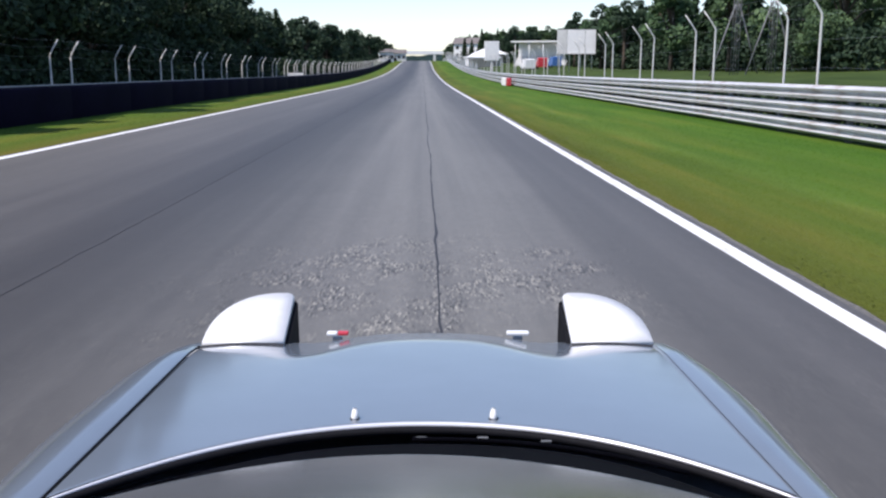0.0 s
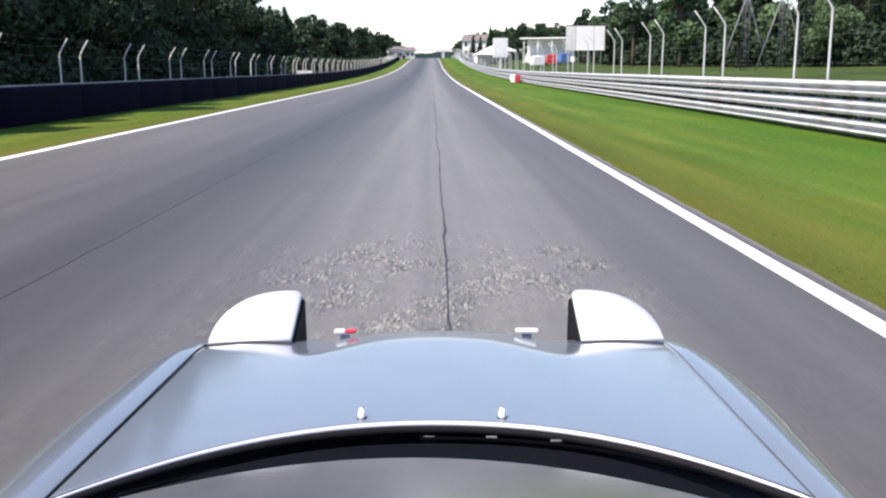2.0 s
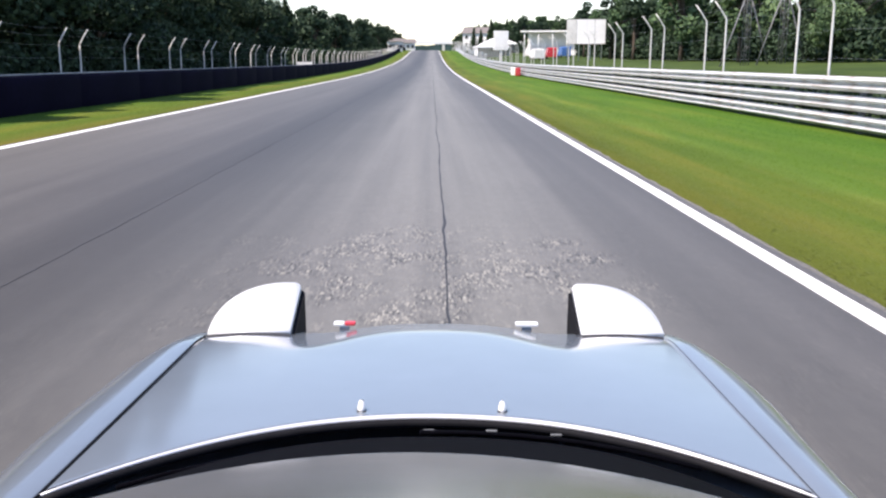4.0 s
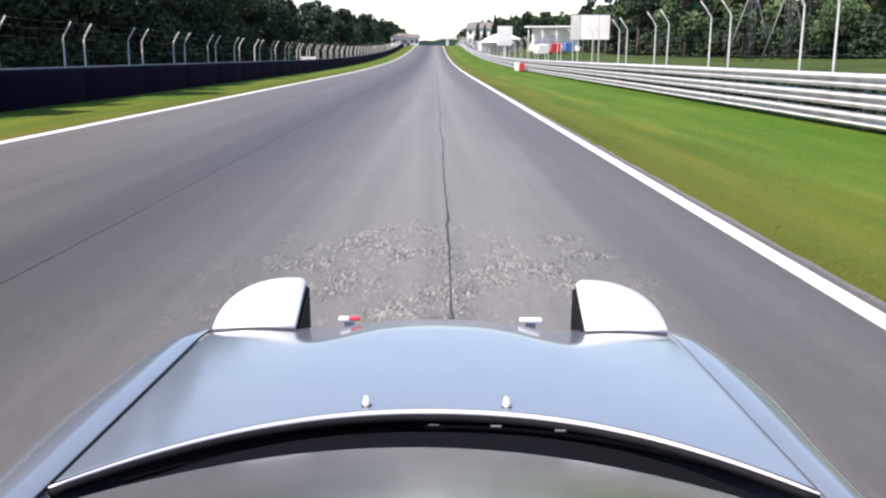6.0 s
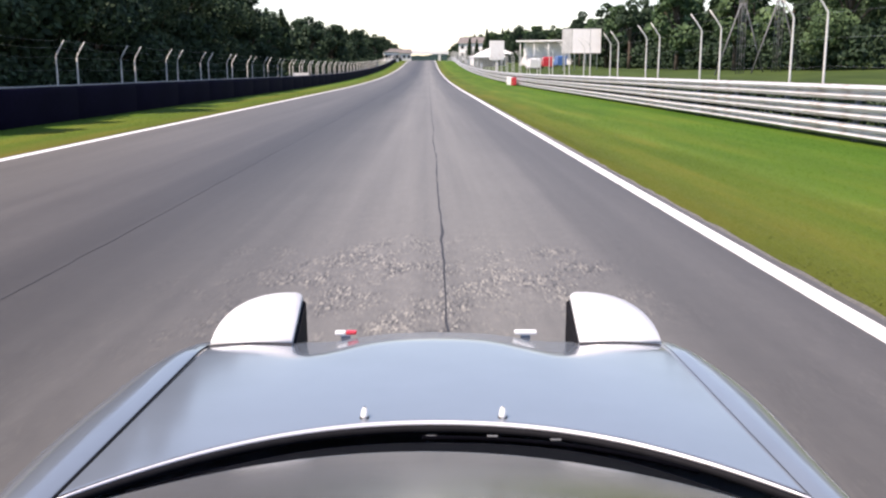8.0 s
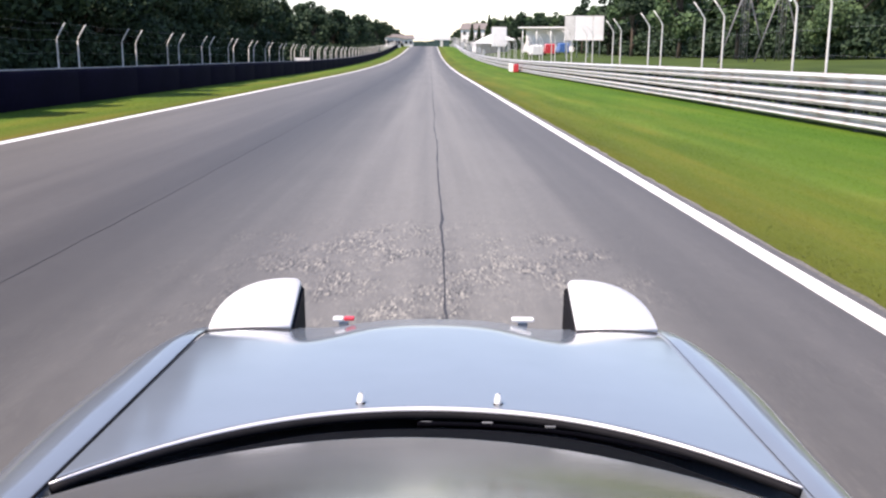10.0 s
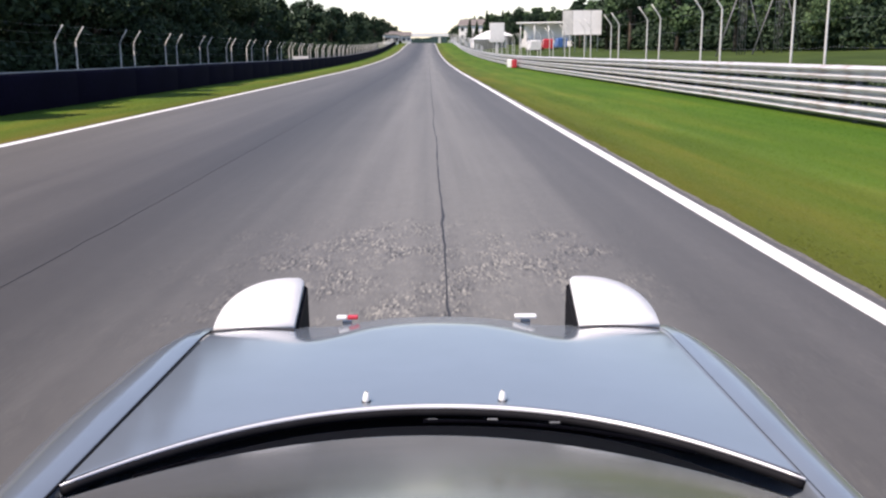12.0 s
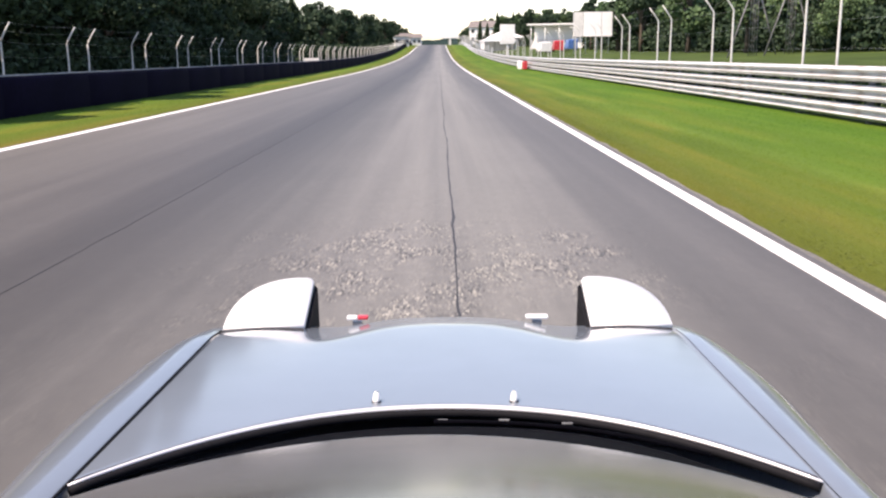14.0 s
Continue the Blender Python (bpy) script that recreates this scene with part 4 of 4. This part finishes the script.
def headlight(car, s):
    """A raised pop-up headlight: tilted lid with a rounded outer corner, dark housing, round lens."""
    xi, y0, z0, wide, long, slope = 0.424, 2.648, 0.708, 0.240, 0.245, 0.36
    outline = [(xi, 0.0), (xi, long * 0.93), (xi + 0.008, long * 0.98), (xi + 0.02, long)]
    for k in range(1, 13):
        w = 1.5708 * k / 12
        outline.append((xi + 0.02 + (wide - 0.02) * math.sin(w) ** 0.9, long * max(0.0, math.cos(w)) ** 0.9))
    n = len(outline)

    def ring(inner, lift):
        cx, cy = xi + wide * 0.45, long * 0.4
        pts = []
        for x, q in outline:
            x, q = cx + (x - cx) * inner, cy + (q - cy) * inner
            crown = 0.012 * (1 - ((x - cx) / wide) ** 2 - ((q - cy) / long) ** 2)
            pts.append((s * x, y0 + q, z0 + slope * q + lift + crown))
        return pts

    rings = [ring(1.0, -0.022), ring(1.0, -0.006), ring(0.985, 0.0), ring(0.6, 0.002), ring(0.2, 0.003)]
    vs = [p for r in rings for p in r]
    fs = [(j * n + i, j * n + (i + 1) % n, (j + 1) * n + (i + 1) % n, (j + 1) * n + i) for j in range(len(rings) - 1) for i in range(n)]
    fs.append(tuple((len(rings) - 1) * n + i for i in range(n)))
    fs.append(tuple(range(n))[::-1])
    if s > 0:
        fs = [f[::-1] for f in fs]
    top = [(s * (x - 0.012 * (x < xi + 0.05)), y0 + q * 0.97, z0 + slope * q * 0.97 - 0.015) for x, q in outline]
    low = [(s * (xi - 0.014 + (x - xi) * 0.98), y0 + q * 0.97, z0 - 0.1) for x, q in outline]
    hv, hf = top + low, [(i, (i + 1) % n, n + (i + 1) % n, n + i) for i in range(n)] + [tuple(range(n)), tuple(range(2 * n - 1, n - 1, -1))]
    lamp_body = part("headlight", mesh_of("headlight", hv, hf, M_BLACK, False), parent=car, label="raised pop-up headlight with dark housing")
    part("lid", mesh_of("lid", vs, fs, M_LID), parent=lamp_body, label="headlight lid in silver lightened for the light on it")
    # an added black tube draws the shaded gap under the lid's rear edge
    vs, fs = tube([(s * (xi - 0.012 + t * (wide + 0.012)), y0 - 0.006, z0 - 0.008 - 0.006 * t) for t in (0, 0.25, 0.5, 0.75, 1.0)], 0.0055, 6)
    part("seal", mesh_of("seal", vs, fs, M_BLACK), parent=lamp_body, label="dark strip in place of the shaded gap under the lid")
    # an added strip that paints the dark reflection behind the lid, following the bonnet's front edge
    near, vs = (0.055, 0.045)[s > 0], []
    for t in np.linspace(-0.03, 1.0, 19):
        x = xi + wide * t
        for v in np.linspace(0, 1, 7):
            y = y0 - 0.004 - near * (1 - 0.3 * max(0, t) ** 1.5) * (1 - v)
            vs.append((s * x, y, hood_z(x, y) + 0.0035 * math.sin(math.pi * min(1, v * 4) / 2)))
    fs = grid_faces(7, 19) if s < 0 else [f[::-1] for f in grid_faces(7, 19)]
    part("rim", mesh_of("rim", vs, fs, M_DARK_STRIP), parent=lamp_body, label="dull dark strip painting in the dark reflection behind the lid")
    bm = bmesh.new()
    bmesh.ops.create_uvsphere(bm, u_segments=20, v_segments=10, radius=0.05, matrix=Matrix.Translation((s * (xi + 0.09), y0 + long * 0.86, z0 + 0.005)) @ Matrix.Diagonal((1.3, 0.5, 0.9, 1)))
    part("lens", bm, M_PANE, lamp_body, "round glass headlight lens")


def build_car():
    car = thing("car", "silver sports car with raised pop-up headlights on the track", "car", m=pose(-0.015, 0, 0, 0, 0, -0.76))
    part("body", body_shell(), parent=car)
    hood = part("hood", hood_panel(), parent=car, label="glossy silver bonnet reflecting the sky")
    for x in (-0.139, 0.138):
        vs, fs = tube([(x, 1.775, hood_z(x, 1.775) - 0.005), (x, 1.78, hood_z(x, 1.78) + 0.009), (x, 1.782, hood_z(x, 1.78) + 0.019), (x, 1.783, hood_z(x, 1.78) + 0.0205)], [0.0088, 0.0074, 0.0050, 0.0044], 12)
        nv, nf = tube([(x, 1.778, hood_z(x, 1.778) - 0.003), (x, 1.778, hood_z(x, 1.778) + 0.003)], [0.0098, 0.0094], 12)
        part("seal", mesh_of("seal", nv, nf, M_BLACK), parent=hood)
        part("washer_nozzle", mesh_of("washer_nozzle", vs, fs, M_CLEAR), parent=hood, label="small white washer nozzle")
    pts = [(x, cowl_y(x) - 0.004, hood_z(x, cowl_y(x)) + 0.0) for x in np.linspace(-0.622, 0.622, 61)]
    part("trim", mesh_of("trim", *tube(pts, [0.0022 + 0.0038 * math.sin(math.pi * i / 60) ** 0.5 for i in range(61)], 8), M_HIGHLIGHT), parent=hood, label="rear edge of the bonnet with the sky's highlight painted in")
    pts = [(x, cowl_y(x) + 0.0085, hood_z(x, cowl_y(x) + 0.0085) + 0.0005) for x in np.linspace(-0.62, 0.62, 61)]
    part("seal", mesh_of("seal", *tube(pts, 0.0018, 5), M_BLACK), parent=hood, label="thin dark line before the bright edge")
    pts = [(x, cowl_y(x) - 0.013, hood_z(x, cowl_y(x)) - 0.0085) for x in np.linspace(-0.618, 0.618, 61)]
    part("seal", mesh_of("seal", *tube(pts, 0.0085, 8), M_BLACK), parent=hood, label="black rubber seal under the bright edge")
    for side, r in ((-1, 0.0028), (1, 0.0007)):
        pts = [(side * (shut_x(y) + 0.005), y, edge_z(y) + 0.0015) for y in np.linspace(1.36, 2.6, 40)]
        part("seal", mesh_of("seal", *tube(pts, r, 6), M_BLACK), parent=hood, label="dark shut line beside the bonnet")
    # cowl, windscreen, dashboard, roof
    vs = []
    for k, (dy, dz) in enumerate(((-0.004, -0.03), (-0.03, -0.02), (-0.06, -0.004), (-0.10, -0.004), (-0.11, -0.03))):
        vs += [(x, cowl_y(x) + dy, 0.79 - 0.05 * (x / 0.65) ** 4 + dz) for x in np.linspace(-0.66, 0.66, 41)]
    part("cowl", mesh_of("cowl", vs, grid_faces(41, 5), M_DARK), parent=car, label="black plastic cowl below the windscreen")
    part("windscreen", screen_panel("windscreen", M_DARK), parent=car, label="black windscreen glass with the dark cabin behind put into its colour")
    part("roof", roof_panel("roof", [-1, 0.0, 0.004] + [0.02 * i for i in range(1, 28)] + [0.6, 0.8, 1.0, 1.1], M_SHINE), parent=car, label="polished silver roof reflecting road and trees")
    for s in (-1, 1):
        top = [(s * 0.55, y, 1.075 + 0.04 * (1 - ((y - 0.1) / 0.6) ** 2)) for y in np.linspace(0.54, -0.55, 9)]
        low = [(s * 0.69, y, 0.77) for y in np.linspace(1.33, -0.95, 9)]
        part("side_window", mesh_of("side_window", top + low, grid_faces(9, 2), M_PANE), parent=car, label="dark side window")
    rear = [(0.56 * u, -0.41 - 0.1 * (1 - u * u), 1.24 - 0.15 * u * u) for u in np.linspace(-1, 1, 15)] + [(0.66 * u, -1.05, 0.78) for u in np.linspace(-1, 1, 15)]
    part("rear_window", mesh_of("rear_window", rear, grid_faces(15, 2), M_PANE), parent=car, label="sloping dark rear window")
    for x0, x1 in ((-0.5, 0.02), (-0.02, 0.46)):
        arm = [(x0 + (x1 - x0) * t, cowl_y(x0 + (x1 - x0) * t) - 0.075 - 0.05 * (1 - t), 0.812 - 0.03 * (x0 / 0.65) ** 2 + 0.022 * (1 - t)) for t in np.linspace(0, 1, 9)]
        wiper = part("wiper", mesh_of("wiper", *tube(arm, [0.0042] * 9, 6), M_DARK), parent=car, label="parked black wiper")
    # small added blocks whose grey stands in for glints on the wiper
    for x in (-0.004, 0.110, 0.226):
        part("glint_fleck", box(0.020, 0.005, 0.0035, 0.001, at=(x, cowl_y(x) - 0.098 + 0.05 * max(0, x), 0.824)), M_MAST, wiper, "small grey fleck in place of a wiper glint")
    for s in (-1, 1):
        headlight(car, s)
    # nose and bumper with marker lamps
    bump = [(0.74 * u, 2.99 - 0.34 * abs(u) ** 2.6 - 0.02 * k, z) for k, z in ((2, 0.56), (0, 0.53), (-1, 0.47), (0, 0.36), (2, 0.28), (4, 0.24)) for u in np.linspace(-1, 1, 31)]
    part("bumper", mesh_of("bumper", bump, grid_faces(31, 6), M_PAINT), parent=car)
    for x, left in ((-0.277, True), (0.273, False)):
        y = nose_y(x) + 0.045
        part("marker", box(0.03, 0.015, 0.09, 0.003, at=(x, y, hood_z(x, nose_y(x)) - 0.09)), M_PAINT, hood, "small marker lamp on the nose")
        if left:
            part("lens", box(0.032, 0.026, 0.010, 0.004, at=(x - 0.016, y, hood_z(x, nose_y(x)) + 0.005)), M_CLEAR, hood, "white marker lens")
            part("lens", box(0.032, 0.024, 0.011, 0.004, at=(x + 0.018, y, hood_z(x, nose_y(x)) + 0.005)), M_RED, hood, "red marker lens")
        else:
            part("lens", box(0.068, 0.026, 0.010, 0.004, at=(x, y, hood_z(x, nose_y(x)) + 0.005)), M_CLEAR, hood, "white marker lens")
    for x in (-0.735, 0.735):
        wheel(car, x, 2.05)
        wheel(car, x, -0.35)


build_car()
